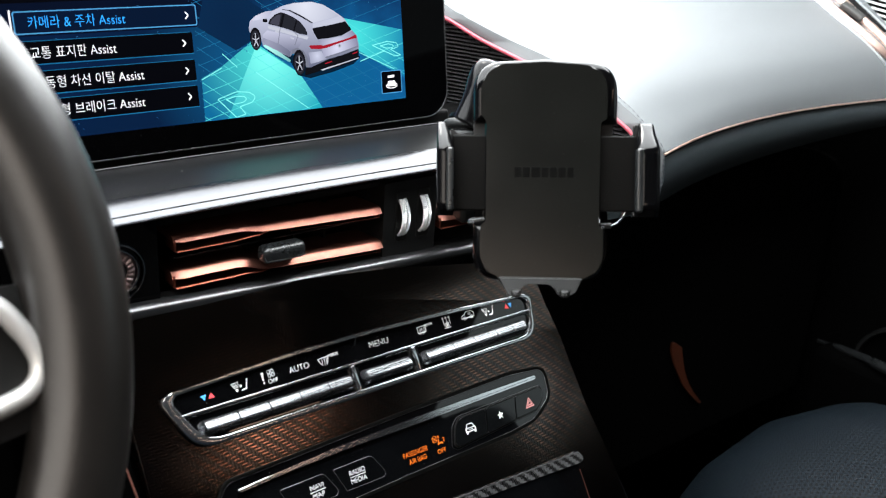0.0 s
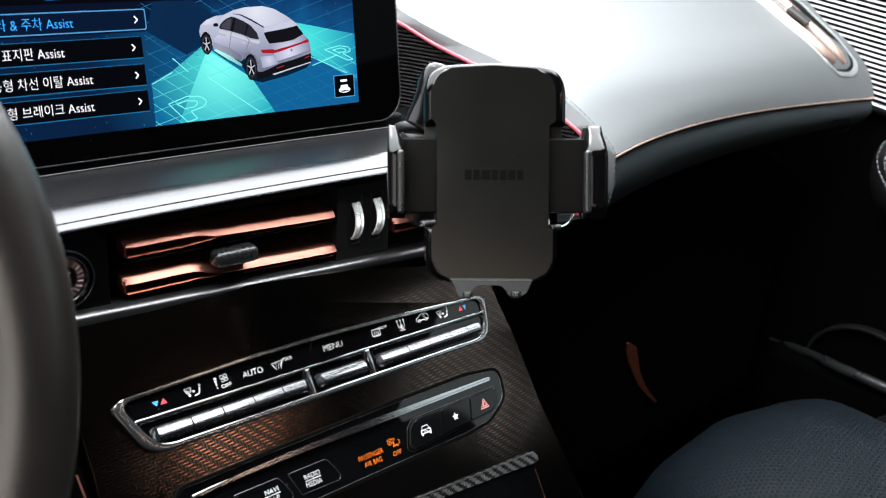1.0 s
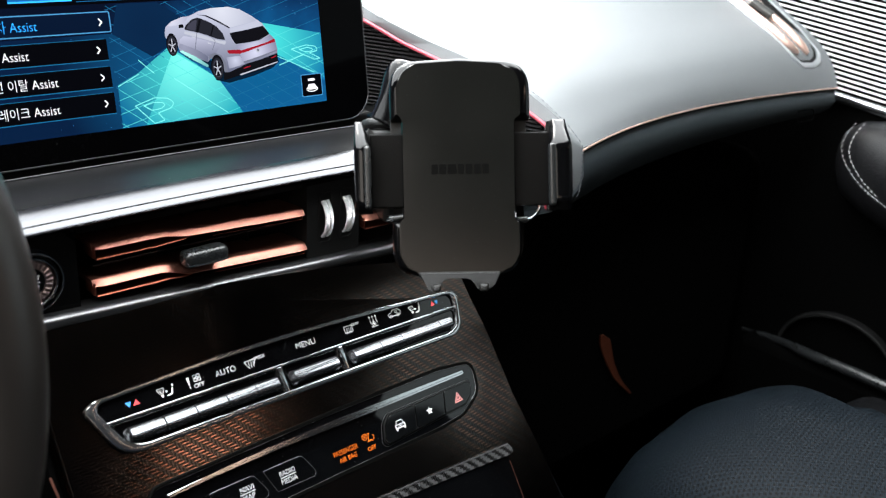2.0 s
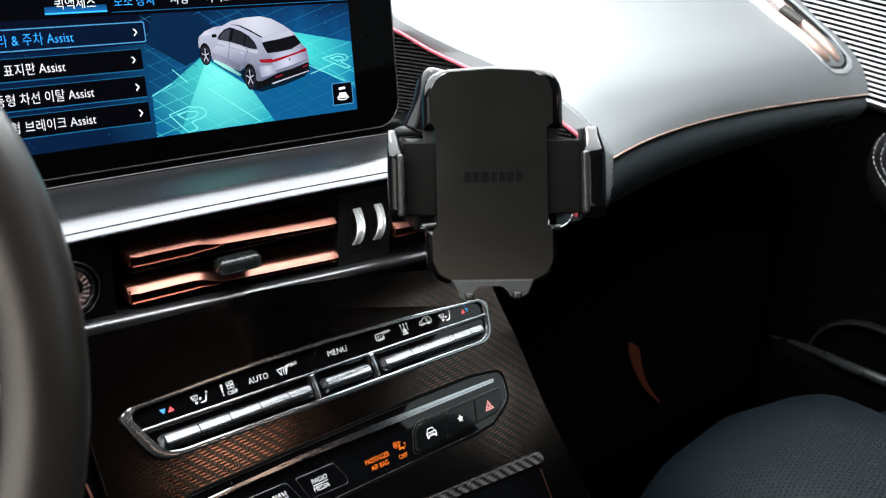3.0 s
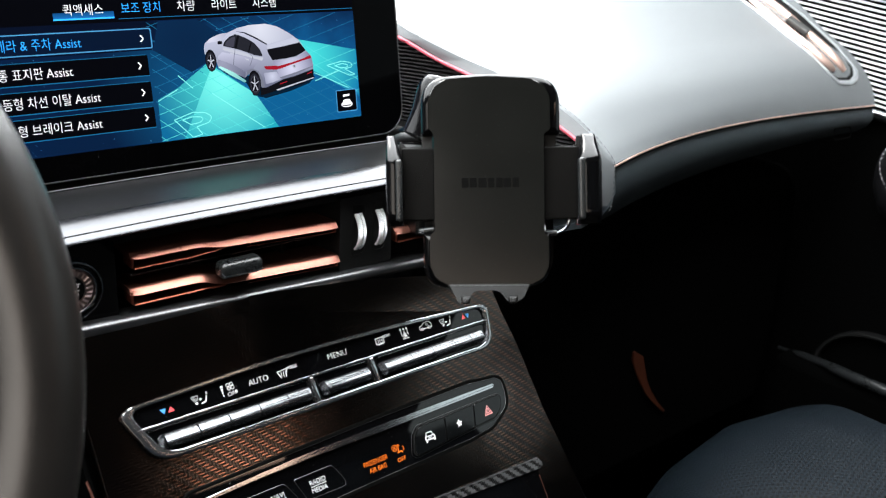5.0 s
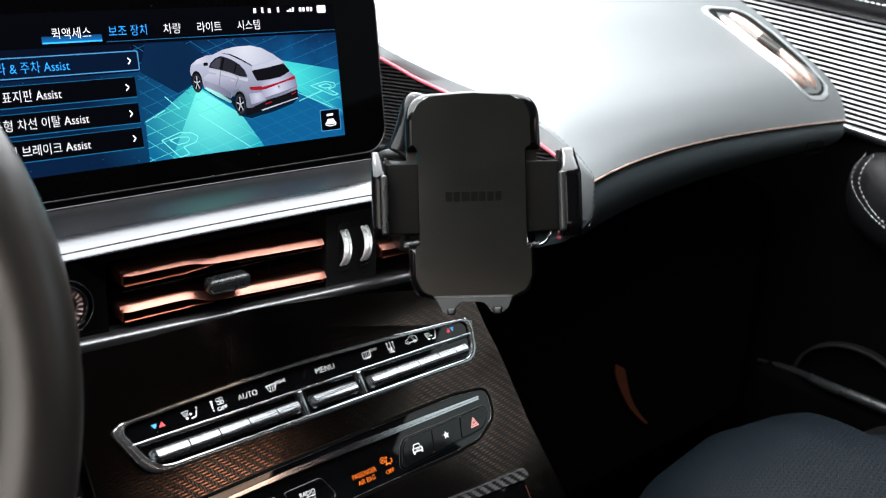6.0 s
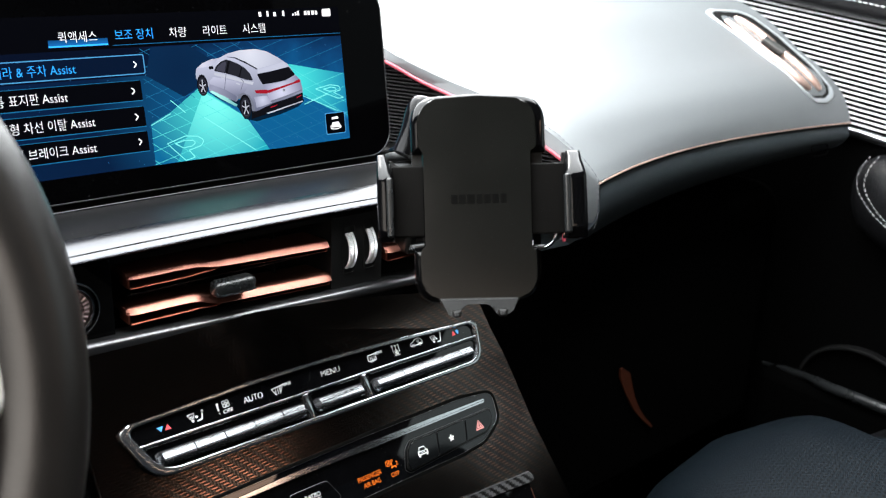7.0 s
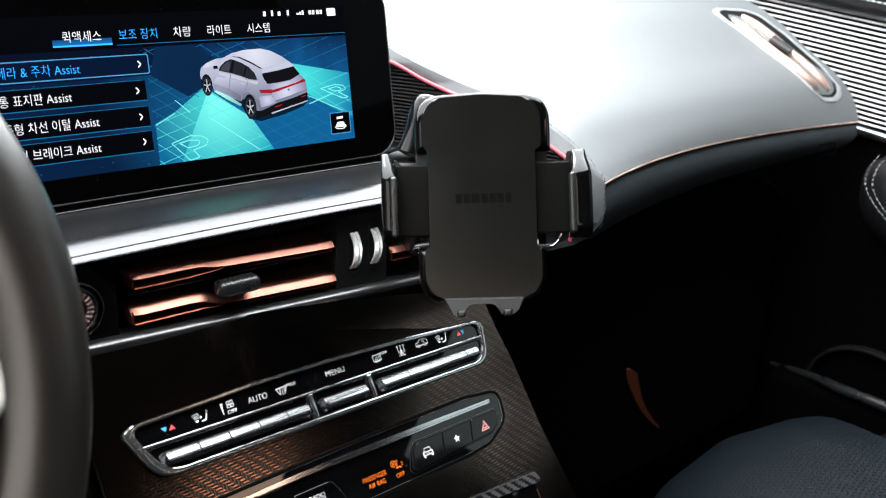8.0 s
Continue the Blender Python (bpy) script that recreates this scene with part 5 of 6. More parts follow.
# ---- switch panel ----
sw = thing("switch_panel", (0.30, 0.38, 0.87), "gloss black switch strip with a chrome blade and amber airbag light", "control panel")
O = [(181, -12.6), (300, -9.6), (378, -8.8), (409, -12.0), (406.3, -33), (388, -43.6), (366, -45.6), (286, -46.6), (176, -49), (170, -26)]
OR = [8, 60, 40, 9, 14, 18, 10, 3, 8, 8]
part("panel_base", slab(rounded(O, OR, 6), -3, 1.0, MC, 0.9, 3), PANEL, sw, "gloss black strip")
part("chrome_blade", slab(rounded([(186.0, -18.6), (208, -17.5), (249, -15.6), (304, -15.1), (356, -15.5), (397.5, -16.0), (399, -17.2), (397, -18.4), (356, -18.6), (303, -19.0), (249, -18.6), (208, -19.5), (187, -20.8)], [1.2, 20, 20, 20, 20, 1, 1, 1, 20, 20, 20, 20, 1], 3), 0.5, 2.6, MC, 0.9, 4), BRIGHT, sw, "slim chrome blade")
SO = rounded([(330.4, -23.4), (399.7, -22.8), (401.2, -26.5), (398.2, -33.2), (391.2, -38.0), (372.5, -39.0), (324.3, -42.3), (321.0, -39.6), (325.2, -28)], [4, 2.5, 3, 4, 4, 0, 2.5, 2.5, 5], 5)
part("button_surround", slab(SO, 0.9, 1.3, MC, 0.2), PIANO, sw, "black button surround")
part("surround_edge", tube([MC @ Vector((u, v, 1.25)) for u, v in SO + SO[:1]], 0.00022, 6), STRIP, sw, "fine grey edge")
outline = rounded(O, OR, 6)
part("panel_border", ring(inset(outline, -0.5), inset(outline, 1.5), -2, 1.7, MC, 0.6), EMBOSS, sw, "black chamfered border")
part("panel_edge", tube([MC @ Vector((u, v, 1.0)) for u, v in inset(outline, 1.6) + inset(outline, 1.6)[:1]], 0.00016, 6), STRIP, sw, "fine grey edge")
SWITCH_KEYS = [("vehicle_button", [(331.2, -24.9), (351.0, -25.0), (347.4, -39.0), (325.4, -40.6), (323.4, -38.8), (327, -29)], [3.5, 0.6, 0.6, 1.5, 2, 4]),
               ("favourite_button", [(352.2, -25.0), (375.8, -24.3), (371.8, -37.5), (348.6, -38.9)], [0.6, 0.6, 0.6, 0.6]),
               ("hazard_button", [(377.0, -24.3), (398.4, -24.1), (399.2, -27), (396.8, -32.4), (390.5, -36.5), (373.0, -37.4)], [0.6, 1.6, 2, 2.5, 3, 0.6])]
keys = {}
for name, poly, r in SWITCH_KEYS:
    shape = rounded(poly, r, 4)
    keys[name] = part(name, slab(shape, 1.6, 3.2, MC, 0.5), SWITCH, sw)
    part("key_gap", ring(inset(shape, -0.75), inset(shape, -0.1), 1.0, 2.6, MC, 0.15), BLACK, keys[name])
    part("key_edge", tube([MC @ Vector((u, v, 3.05)) for u, v in inset(shape, 0.15) + inset(shape, 0.15)[:1]], 0.00014, 5), STRIP, keys[name])
c = Vector((386.0, -31.2))
T = [(c.x - 3.9, c.y - 2.8), (c.x + 3.5, c.y - 2.6), (c.x + 0.4, c.y + 3.7)]
icon("hazard_triangle", [("p", T)], keys["hazard_button"], 3.26, MC, PRINT_PINK)
for grow, w, ink in ((0.74, 3.29, SWITCH), (0.56, 3.32, PRINT_PINK), (0.30, 3.35, SWITCH)):
    icon("hazard_inner", [("p", [tuple((Vector(p) - c) * grow + c) for p in T])], keys["hazard_button"], w, MC, ink)
c = Vector((361.2, -31.8))
icon("star", [("p", [(c.x + (2.7 if k % 2 == 0 else 1.1) * math.sin(math.pi * k / 5), c.y + (2.7 if k % 2 == 0 else 1.1) * math.cos(math.pi * k / 5)) for k in range(10)])], keys["favourite_button"], 3.28)
u, v = 336.6, -32.6
icon("vehicle_icon", [("l", (u - 3.6, v + 0.4), (u + 3.6, v + 0.4), 0.7), ("l", (u - 3.6, v - 1.6), (u + 3.6, v - 1.6), 0.9), ("l", (u - 3.5, v + 0.5), (u - 3.5, v - 1.8), 1.2), ("l", (u + 3.5, v + 0.5), (u + 3.5, v - 1.8), 1.2),
                      ("l", (u - 2.8, v + 0.6), (u - 2.0, v + 2.8), 0.7), ("l", (u - 2.1, v + 2.8), (u + 2.1, v + 2.8), 0.7), ("l", (u + 2.0, v + 2.8), (u + 2.8, v + 0.6), 0.7), ("l", (u - 1.6, v - 0.6), (u + 1.6, v - 0.6), 0.5),
                      ("p", [(u - 3.6, v - 3.0), (u - 2.4, v - 3.0), (u - 2.4, v - 1.8), (u - 3.6, v - 1.8)]), ("p", [(u + 2.4, v - 3.0), (u + 3.6, v - 3.0), (u + 3.6, v - 1.8), (u + 2.4, v - 1.8)])], keys["vehicle_button"], 3.28)
words("PASSENGER", 295.8, -34.2, 17.4, 2.9, 1.08, MC, AMBER, sw, align="CENTER", label="amber lettering")
words("AIR BAG", 296.0, -38.6, 12.4, 2.9, 1.08, MC, AMBER, sw, align="CENTER", label="amber lettering")
u, v = 312.6, -33.0
icon("airbag_icon", [("o", (u - 1.8, v + 1.6), 1.9), ("l", (u - 3.2, v + 2.8), (u - 0.4, v + 0.4), 0.5), ("l", (u - 3.0, v + 0.4), (u - 0.5, v + 2.8), 0.5), ("l", (u - 0.5, v - 1.8), (u + 2.2, v - 1.2), 0.9), ("l", (u + 0.2, v - 1.8), (u + 0.8, v + 1.2), 0.8),
                     ("o", (u + 1.2, v + 2.4), 0.6), ("l", (u + 2.4, v - 1.0), (u + 3.2, v - 2.4), 0.8)], sw, 1.08, MC, AMBER)
words("2", u + 4.4, v, 1.5, 2.4, 1.08, MC, AMBER, sw, align="CENTER")
words("OFF", 313.6, -39.0, 6.2, 2.6, 1.08, MC, AMBER, sw, align="CENTER", label="amber lettering")
for name, u0, u1, a, b in (("radio_button", 242.5, 273, "RADIO", "MEDIA"), ("navigation_button", 209, 241.5, "NAVI", "MAP")):
    slope = [(u0 - 1.0, -26.9), (u1 - 6, -26.6), (u1, -38), (u1 - 1.5, -40.6), (u0 + 4.0, -40.4)]
    key = part(name, slab(rounded(slope, [1, 4, 3, 2, 1], 4), 0.9, 1.25, MC, 0.2), PANEL, sw)
    edge = rounded(slope, [1, 4, 3, 2, 1], 4)
    part("key_edge", tube([MC @ Vector((u, v, 1.24)) for u, v in edge + edge[:1]], 0.00013, 5), STRIP, key)
    uc = 255.6 if a == "RADIO" else 229.6
    words(a, uc, -32.0, 10.2 if a == "RADIO" else 8.2, 2.7, 1.32, MC, PRINT, key, align="CENTER")
    words(b, uc - 0.1, -36.6, 10.2 if a == "RADIO" else 7.4, 2.7, 1.32, MC, PRINT, key, align="CENTER")
    part("rule", line2((uc - 5.0, -34.4), (uc + 5.0, -34.2), 0.35, 1.32, MC), PRINT, key)

# ---- phone holder ----
holder = thing("phone_holder", (0.36, 0.40, 1.03), "black plastic phone holder with spring jaws clipped to the centre vent", "phone holder")


def lobe(u0, u1, v0, v1, radii, levels, bm=None, dome=0.0):
    """A block through (depth, inset) levels with four corner radii of its own: upper left, upper right, lower right, lower left."""
    rows = []
    for w, i in levels:
        box = [(u0 + i, v1 - i - dome), ((u0 + u1) / 2, v1 - i), (u1 - i, v1 - i - dome), (u1 - i, v0 + i), (u0 + i, v0 + i)]
        corner = [max(r - i, 0.4) for r in radii]
        rows.append([MH @ Vector((u, v, w)) for u, v in rounded(box, [corner[0], 40, *corner[1:]], 9)])
    own = grid(rows, True)
    own.verts.ensure_lookup_table()
    c = len(rows[0])
    own.faces.new([own.verts[k] for k in range(c)][::-1])
    own.faces.new([own.verts[len(rows) * c - c + k] for k in range(c)])
    return merge(bm, own)


LIP = ((-17, 1.2), (-15, 0.2), (-13, 0), (-6.5, 0), (-4.6, 0.4), (-3.2, 1.3), (-2.4, 2.4), (-2.0, 3.6))
bm = lobe(-37.4, 34.2, 24.6, 56.4, (20, 23, 1.6, 1.6), LIP, None, 1.8)
lobe(-37.0, 28.8, -53.8, -25.6, (1.6, 1.6, 22, 22), LIP, bm)
lobe(-31.6, 25.8, -30, 30, (1, 1, 1, 1), ((-17, 0.5), (-16, 0), (-3, 0), (-1.8, 0.6)), bm)
lobe(-36.0, 31.5, -51, 54, (15, 15, 15, 15), ((-24, 6), (-21, 1.5), (-17, 0), (-15.5, 0)), bm)
part("back_shell", bm, HOLDER_GLOSS, holder, "gloss black rear shell", smooth=75)
face = [(-33.5, 52.4), (-2.5, 54.3), (28.4, 52.2), (28.4, 26.6), (25.2, 24.8), (24.8, -25.6), (27.0, -28.0), (27.0, -52.2), (-33.5, -52.2), (-33.5, -26.6), (-31.0, -24.0), (-31.0, 25.0), (-33.5, 28.0)]
part("face_plate", slab(rounded(face, [19, 40, 20, 1.0, 1.4, 1.4, 1.2, 20, 20, 1.2, 1.4, 1.4, 1.0], 8), -2, 0.0, MH, 0.7), FACE_PLASTIC, holder, "matt black face plate, finely scuffed")
for x, wd in ((-16.9, 3.2), (-12.9, 3.4), (-8.6, 4.2), (-3.6, 3.1), (0.5, 3.3), (4.7, 3.4), (9.0, 3.1)):
    part("mark_bar", rbox(x, x + wd, -2.4, 2.5, -0.02, 0.10, 0.04, MH, 1), EMBOSS, holder)
for s, x0, x1, c0, c1 in ((-1, -47.6, -30.6, -37.2, -30.8), (1, 25.0, 43.6, 25.4, 32.5)):
    part("arm", slab(rrect(x0, x1, -18.9, 18.5, 0.8, 3), -9, -4.0, MH, 0.8), ARM_PLASTIC, holder, "matt black sliding arm")
    part("arm_guide", slab(rrect(c0, c1, 18.2, 24.8, 0.6, 3), -15, -8.0, MH, 0.5), BLACK, holder)
    a, b = (-55.4, -46.8) if s < 0 else (41.8, 54.0)
    rows = []
    for k in range(33):
        v = -21.6 + 46.6 * k / 32
        rise = max(0.0, (v - 11.0) / 14.0)
        top = 7.0 - 13.0 * rise ** 1.25 - 3.0 * max(0.0, (-15 - v) / 6.4) ** 2
        inner = 4.2 * rise ** 1.1
        low, high = (a, b - inner) if s < 0 else (a + inner * 0.8, b - 1.6 * rise)
        rows.append([MH @ Vector((u, v, w)) for u, w in rrect(low, high, -9.5, top, min(4.2, (top + 9.5) / 2 - 0.2, (high - low) / 2 - 0.2), 6)])
    own = grid(rows, True)
    own.verts.ensure_lookup_table()
    size = len(rows[0])
    own.faces.new([own.verts[k] for k in range(size)][::-1])
    own.faces.new([own.verts[len(rows) * size - size + k] for k in range(size)])
    jaw = part("jaw", own, HOLDER_GLOSS, holder, "gloss black spring jaw", smooth=60)
    g0, g1 = (-50.4, -47.0) if s < 0 else (41.6, 45.0)
    part("grip_pad", slab(rrect(g0, g1, -19.5, 11.6, 1.4, 4), 4, 8.4, MH, 1.2, 3), SLIDER, jaw, "grey rubber grip pad")
    h0, h1 = (-48.6, -43.0) if s < 0 else (39.6, 46.6)
    part("jaw_web", slab(rounded([(h0, 24.4 if s > 0 else 22.5), (h0 + 3.4, 24.4 if s > 0 else 19.4), (h1, 24.4 if s > 0 else 17.6), (h1, 12), (h0, 12)] if s < 0 else
                                 [(h0, 17.4), (h0 + 3.0, 20.0), (h0 + 3.6, 24.4), (h1, 24.4), (h1, 12), (h0, 12)], 0.6, 3), -11, -6.5, MH, 0.6), BLACK, jaw)
lean = Matrix(((1, 0, 0, 0), (0, 1, 0, 0), (0, -0.42, 1, -21.6), (0, 0, 0, 1)))
outline = rounded([(-25.4, -51.4), (17.8, -51.8), (13.4, -58.6), (9.6, -61.0), (5.4, -60.6), (2.6, -56.0), (-0.6, -54.9), (-10.8, -54.9), (-13.2, -57.0), (-14.6, -60.8), (-19.6, -61.0), (-21.2, -57.2)], [1, 1, 2, 1.2, 1.2, 1.6, 1.2, 1.2, 1.6, 1.2, 1.2, 1.6], 3)
part("foot_bar", slab(outline, -7, 1.0, MH @ lean, 0.8, 3), FOOT_PLASTIC, holder, "worn grey support bar")
for a in (-18.6, 5.2):
    part("foot", slab(rounded([(a, -57.4), (a + 5.6, -57.4), (a + 4.6, -61.4), (a + 0.8, -61.4)], 1.2, 3), -3, 3.2, MH @ lean, 1.4, 3), FOOT_PLASTIC, holder, "worn grey rubber foot")
pin = part("hinge_pin", tube([MH @ Vector(p) for p in ((-39.0, -24.4, -7), (-31.0, -23.4, -7))], 0.0017, 12), SLIDER, holder)
part("pin_head", tube([MH @ Vector(p) for p in ((-39.6, -25.2, -6.2), (-38.0, -25.1, -6.2), (-36.6, -24.9, -6.2))], [0.0010, 0.0016, 0.0010], 12), BRIGHT, pin)
part("hinge_pin", tube([MH @ Vector(p) for p in ((25.0, -26.0, -9), (32.4, -26.0, -9))], 0.0014, 12), SLIDER, holder)
part("release_ring", ring([(30.6 + 9.6 * math.cos(2 * math.pi * k / 36), -17.6 + 9.6 * math.sin(2 * math.pi * k / 36)) for k in range(36)],
                          [(30.6 + 8.2 * math.cos(2 * math.pi * k / 36), -17.6 + 8.2 * math.sin(2 * math.pi * k / 36)) for k in range(36)], -14, -10, MH, 0.6), BRIGHT, holder)
dome = spline([MH @ Vector((u, v, -25)) for u, v in ((-38.9, 26.0), (-35.6, 33.0), (-31.8, 41.0), (-29.0, 47.5), (-26.6, 52.6), (-25.0, 56.0), (-24.2, 57.6))], 3)
part("joint_housing", tube(dome, [r / 1000 for r in (9.2, 9.2, 9.2, 9.3, 9.5, 9.9, 10.4, 10.8, 11.2, 11.5, 11.6, 11.5, 11.2, 10.6, 9.6, 8.2, 6.2, 4.0, 1.0)], 28), JOINT_PLASTIC, holder, "gloss black joint housing", smooth=80)
ring_c = Vector((0.3345, 0.3945, 1.0660))
tip = Vector((0.30, 0.30, 0.90)).normalized()
for r, d0, d1, m in ((0.0116, 0.001, 0.0050, JOINT_PLASTIC), (0.0146, -0.0040, 0.001, COLLAR_RUBBER), (0.0124, -0.0056, -0.0040, JOINT_PLASTIC), (0.0142, -0.0105, -0.0056, COLLAR_RUBBER), (0.0116, -0.017, -0.0105, JOINT_PLASTIC)):
    part("joint_collar", tube([ring_c + tip * (d0 + (d1 - d0) * q) for q in (0, 0.12, 0.3, 0.7, 0.88, 1)], [r * 0.88, r * 0.96, r, r, r * 0.96, r * 0.88], 28), m, holder, smooth=70)
part("stem", tube(spline([MH @ Vector((-3, 0, -20)), Vector((0.352, 0.375, 1.045)), Vector((0.372, 0.418, 1.02)), Vector((0.384, 0.446, 1.000))], 5), [0.014] * 6 + [0.010] * 10, 14), RUBBER, holder, "black ball-joint stem")
part("vent_clip", rbox(0.372, 0.397, 0.438, 0.470, 0.985, 1.012, 0.003), RUBBER, holder)

# ---- steering wheel ----
wheel = thing("steering_wheel", (-0.08, 0.36, 1.06), "leather steering wheel with satin silver spoke trim", "steering wheel")
TAU = 0.4116
MWH = frame_of((-0.0808, 0.3098, 1.0619), (1, 0, 0), (0, math.sin(TAU), math.cos(TAU)), (0, -math.cos(TAU), math.sin(TAU))) @ MM
n = 120
rows = []
for k in range(n):
    t = 2 * math.pi * k / n
    grip = 1.0 + 0.10 * math.exp(-((math.degrees(math.atan2(math.sin(t), abs(math.cos(t)))) - 12) / 22) ** 2)
    fl = 1.0 if math.sin(t) > -0.86 else 0.96
    row = []
    for q in range(18):
        a = 2 * math.pi * q / 18
        rr = 172 * fl + 16.2 * grip * math.cos(a)
        row.append(MWH @ Vector((rr * math.cos(t), rr * math.sin(t), 15.5 * grip * math.sin(a))))
    rows.append(row)
rows.append(rows[0])
bm = grid(rows, True)
bmesh.ops.remove_doubles(bm, verts=bm.verts, dist=1e-6)
part("rim", bm, RIM, wheel, "worn dark brown-black leather rim", smooth=80)
bm = slab([(66 * math.cos(2 * math.pi * k / 40), 62 * math.sin(2 * math.pi * k / 40)) for k in range(40)], -25, 12, MWH, 10, 4)
part("airbag_cover", bm, BLACK, wheel)
for s in (-1, 1):
    pts = [(s * 52, 20), (s * 120, 4), (s * 158, 2), (s * 158, -44), (s * 112, -50), (s * 52, -44)]
    part("spoke", slab(rounded(pts[::s], [2, 10, 4, 4, 10, 2], 4), -16, 2, MWH, 3, 3), BLACK, wheel)
    loop = [(s * 60, 14), (s * 120, 4), (s * 143, -1), (s * 152, -12), (s * 156, -23), (s * 153, -31), (s * 143, -35), (s * 118, -38), (s * 60, -38)]
    part("spoke_trim", tube([MWH @ Vector((p.x, p.y, 5)) for p in spline([Vector((*q, 0)) for q in loop], 6)], 0.0034, 10), SATIN, wheel, "satin silver trim loop")
bm = slab([(40, -60), (55, -60), (62, -150), (24, -158), (-24, -158), (-62, -150), (-55, -60), (-40, -60)], -14, 0, MWH, 3, 2)
part("lower_spoke", bm, BLACK, wheel)
part("column", tube([MWH @ Vector((0, 0, -20)), MWH @ Vector((0, -10, -210))], 0.045, 20), BLACK, wheel)

# ---- passenger's outer vent ----
side_vent = thing("side_air_vent", (0.89, 0.5, 1.06), "slim chrome-framed side vent with copper vanes in the dashboard", "air vent", "dashboard vents")
shape = [(0.866, 1.187), (0.876, 1.190), (0.9080, 1.181), (0.9185, 1.171), (0.9265, 1.1328), (0.932, 1.088), (0.9380, 1.0575), (0.9350, 1.0490), (0.924, 1.0455), (0.905, 1.0485), (0.8945, 1.0600),
         (0.882, 1.0920), (0.8765, 1.117), (0.8715, 1.140), (0.8670, 1.160), (0.8640, 1.179)]
mid = Vector((0.899, 1.117))


def pad_ring(outline, grow0, grow1, lifts):
    rows = [[on_pad(mid.x + (q[0] - mid.x) * g, mid.y + (q[1] - mid.y) * (1 - (1 - g) * 0.55), w) for q in outline] for g, w in zip((grow0, grow0, (grow0 + grow1) / 2, grow1, grow1), lifts)]
    return grid(rows, True)


smooth_shape = rounded(shape, [0.006, 0.008, 0.012, 0.02, 0.05, 0.05, 0.006, 0.008, 0.008, 0.012, 0.02, 0.05, 0.05, 0.05, 0.05, 0.008], 4)
part("frame", pad_ring(smooth_shape, 1.0, 0.88, (-0.001, 0.0010, 0.0016, 0.0012, -0.001)), VENT_CHROME, side_vent, "bright chrome frame", smooth=60)
inner = [on_pad(mid.x + (q[0] - mid.x) * 0.86, mid.y + (q[1] - mid.y) * 0.923, 0.0008) for q in smooth_shape]
bm = bmesh.new()
hub = bm.verts.new(on_pad(mid.x, mid.y, 0.0009))
rim_v = [bm.verts.new(q) for q in inner]
for k in range(len(rim_v)):
    bm.faces.new((hub, rim_v[k], rim_v[(k + 1) % len(rim_v)]))
part("duct", bm, CAVE, side_vent)
for line in ([(0.876, 1.168), (0.8785, 1.142), (0.884, 1.119), (0.8895, 1.0945), (0.895, 1.0766), (0.9030, 1.0630)], [(0.893, 1.170), (0.899, 1.150), (0.904, 1.125), (0.908, 1.100), (0.9125, 1.077), (0.9175, 1.0600)]):
    run = [on_pad(q.x, q.y, 0.0018) for q in spline([Vector((*p, 0)) for p in line], 4)]
    part("vane", tube(run, [0.0020, 0.0032, 0.0038] + [0.0042] * 15 + [0.0038, 0.0032, 0.0020], 12, None, 0.7), SUNLIT_COPPER, side_vent)
ends = [on_pad(0.8925, 1.131, 0.0060), on_pad(0.9005, 1.107, 0.0060)]
along = (ends[1] - ends[0]).normalized()
upward = on_pad(0.8965, 1.119, 0.01) - on_pad(0.8965, 1.119, 0.0)
across = upward.cross(along).normalized()
upward = along.cross(across).normalized()
part("slider", rbox(-12.5, 12.5, -4.6, 4.6, -3.0, 2.4, 1.2, frame_of((ends[0] + ends[1]) / 2, along, across, upward) @ MM, 3), GREY_PLASTIC, side_vent, "grained grey slider")
badge = thing("airbag_badge", (0.945, 0.452, 0.975), "small embossed badge on the dashboard's leather face", "badge")
part("outline", ring(rrect(-14, 14, -6, 6, 4, 4), rrect(-13, 13, -5, 5, 3.4, 4), 0, 0.6, frame_of((0.908, 0.4355, 0.990), (1, -0.12, 0), (0, 0.15, 1), (-0.12, -1, 0.15)) @ MM), EMBOSS, badge)

# ---- passenger door ----
door = thing("passenger_door", (1.0, 0.2, 0.5), "black leather door lining with polished ribbed trim", "door")
# Lining colour is near black in place of the shade down there.
part("lower_lining", rbox(1.000, 1.065, -0.80, 0.84, 0.50, 0.995, 0.008), CARPET_SHADE, door, "black grained lower lining")


def raked(bm):
    """The trim rises and closes in towards the windscreen."""
    for p in bm.verts:
        p.co.x -= 0.06 * (p.co.y - 0.48)
        p.co.z += 0.11 * (p.co.y - 0.48)
    return bm


part("rear_lining", rbox(0.998, 1.065, -0.80, 0.27, 0.997, 1.165, 0.012, MW, 3), DOOR_LEATHER, door, "black leather rear half of the lining")
part("upper_lining", raked(rbox(0.988, 1.065, 0.27, 0.90, 1.115, 1.185, 0.014, MW, 4)), DOOR_LEATHER, door, "black leather door shoulder")
part("rib_backing", raked(rbox(1.004, 1.060, 0.27, 0.90, 0.99, 1.120, 0.0)), CARPET_SHADE, door)
for k in range(21):
    z = 1.0080 + 0.0052 * k
    part("slat", raked(rib_line([(1.0045, 0.88 - 0.122 * q) for q in range(6)], z, 0.0020, 0.0055)), RIB_METAL, door)
part("chrome_strip", raked(rbox(0.991, 1.006, 0.27, 0.88, 0.9945, 1.0050, 0.003, MW, 3)), CHROME, door, "satin chrome strip")
seam = [(0.9874, 0.90 - 0.1 * k, 1.1345) for k in range(7)]
part("shoulder_stitching", raked(stitches(seam, 0.004, 0.002, 0.0007)), THREAD_WHITE, door, "white seam stitching", kind="stuff")
rows = []
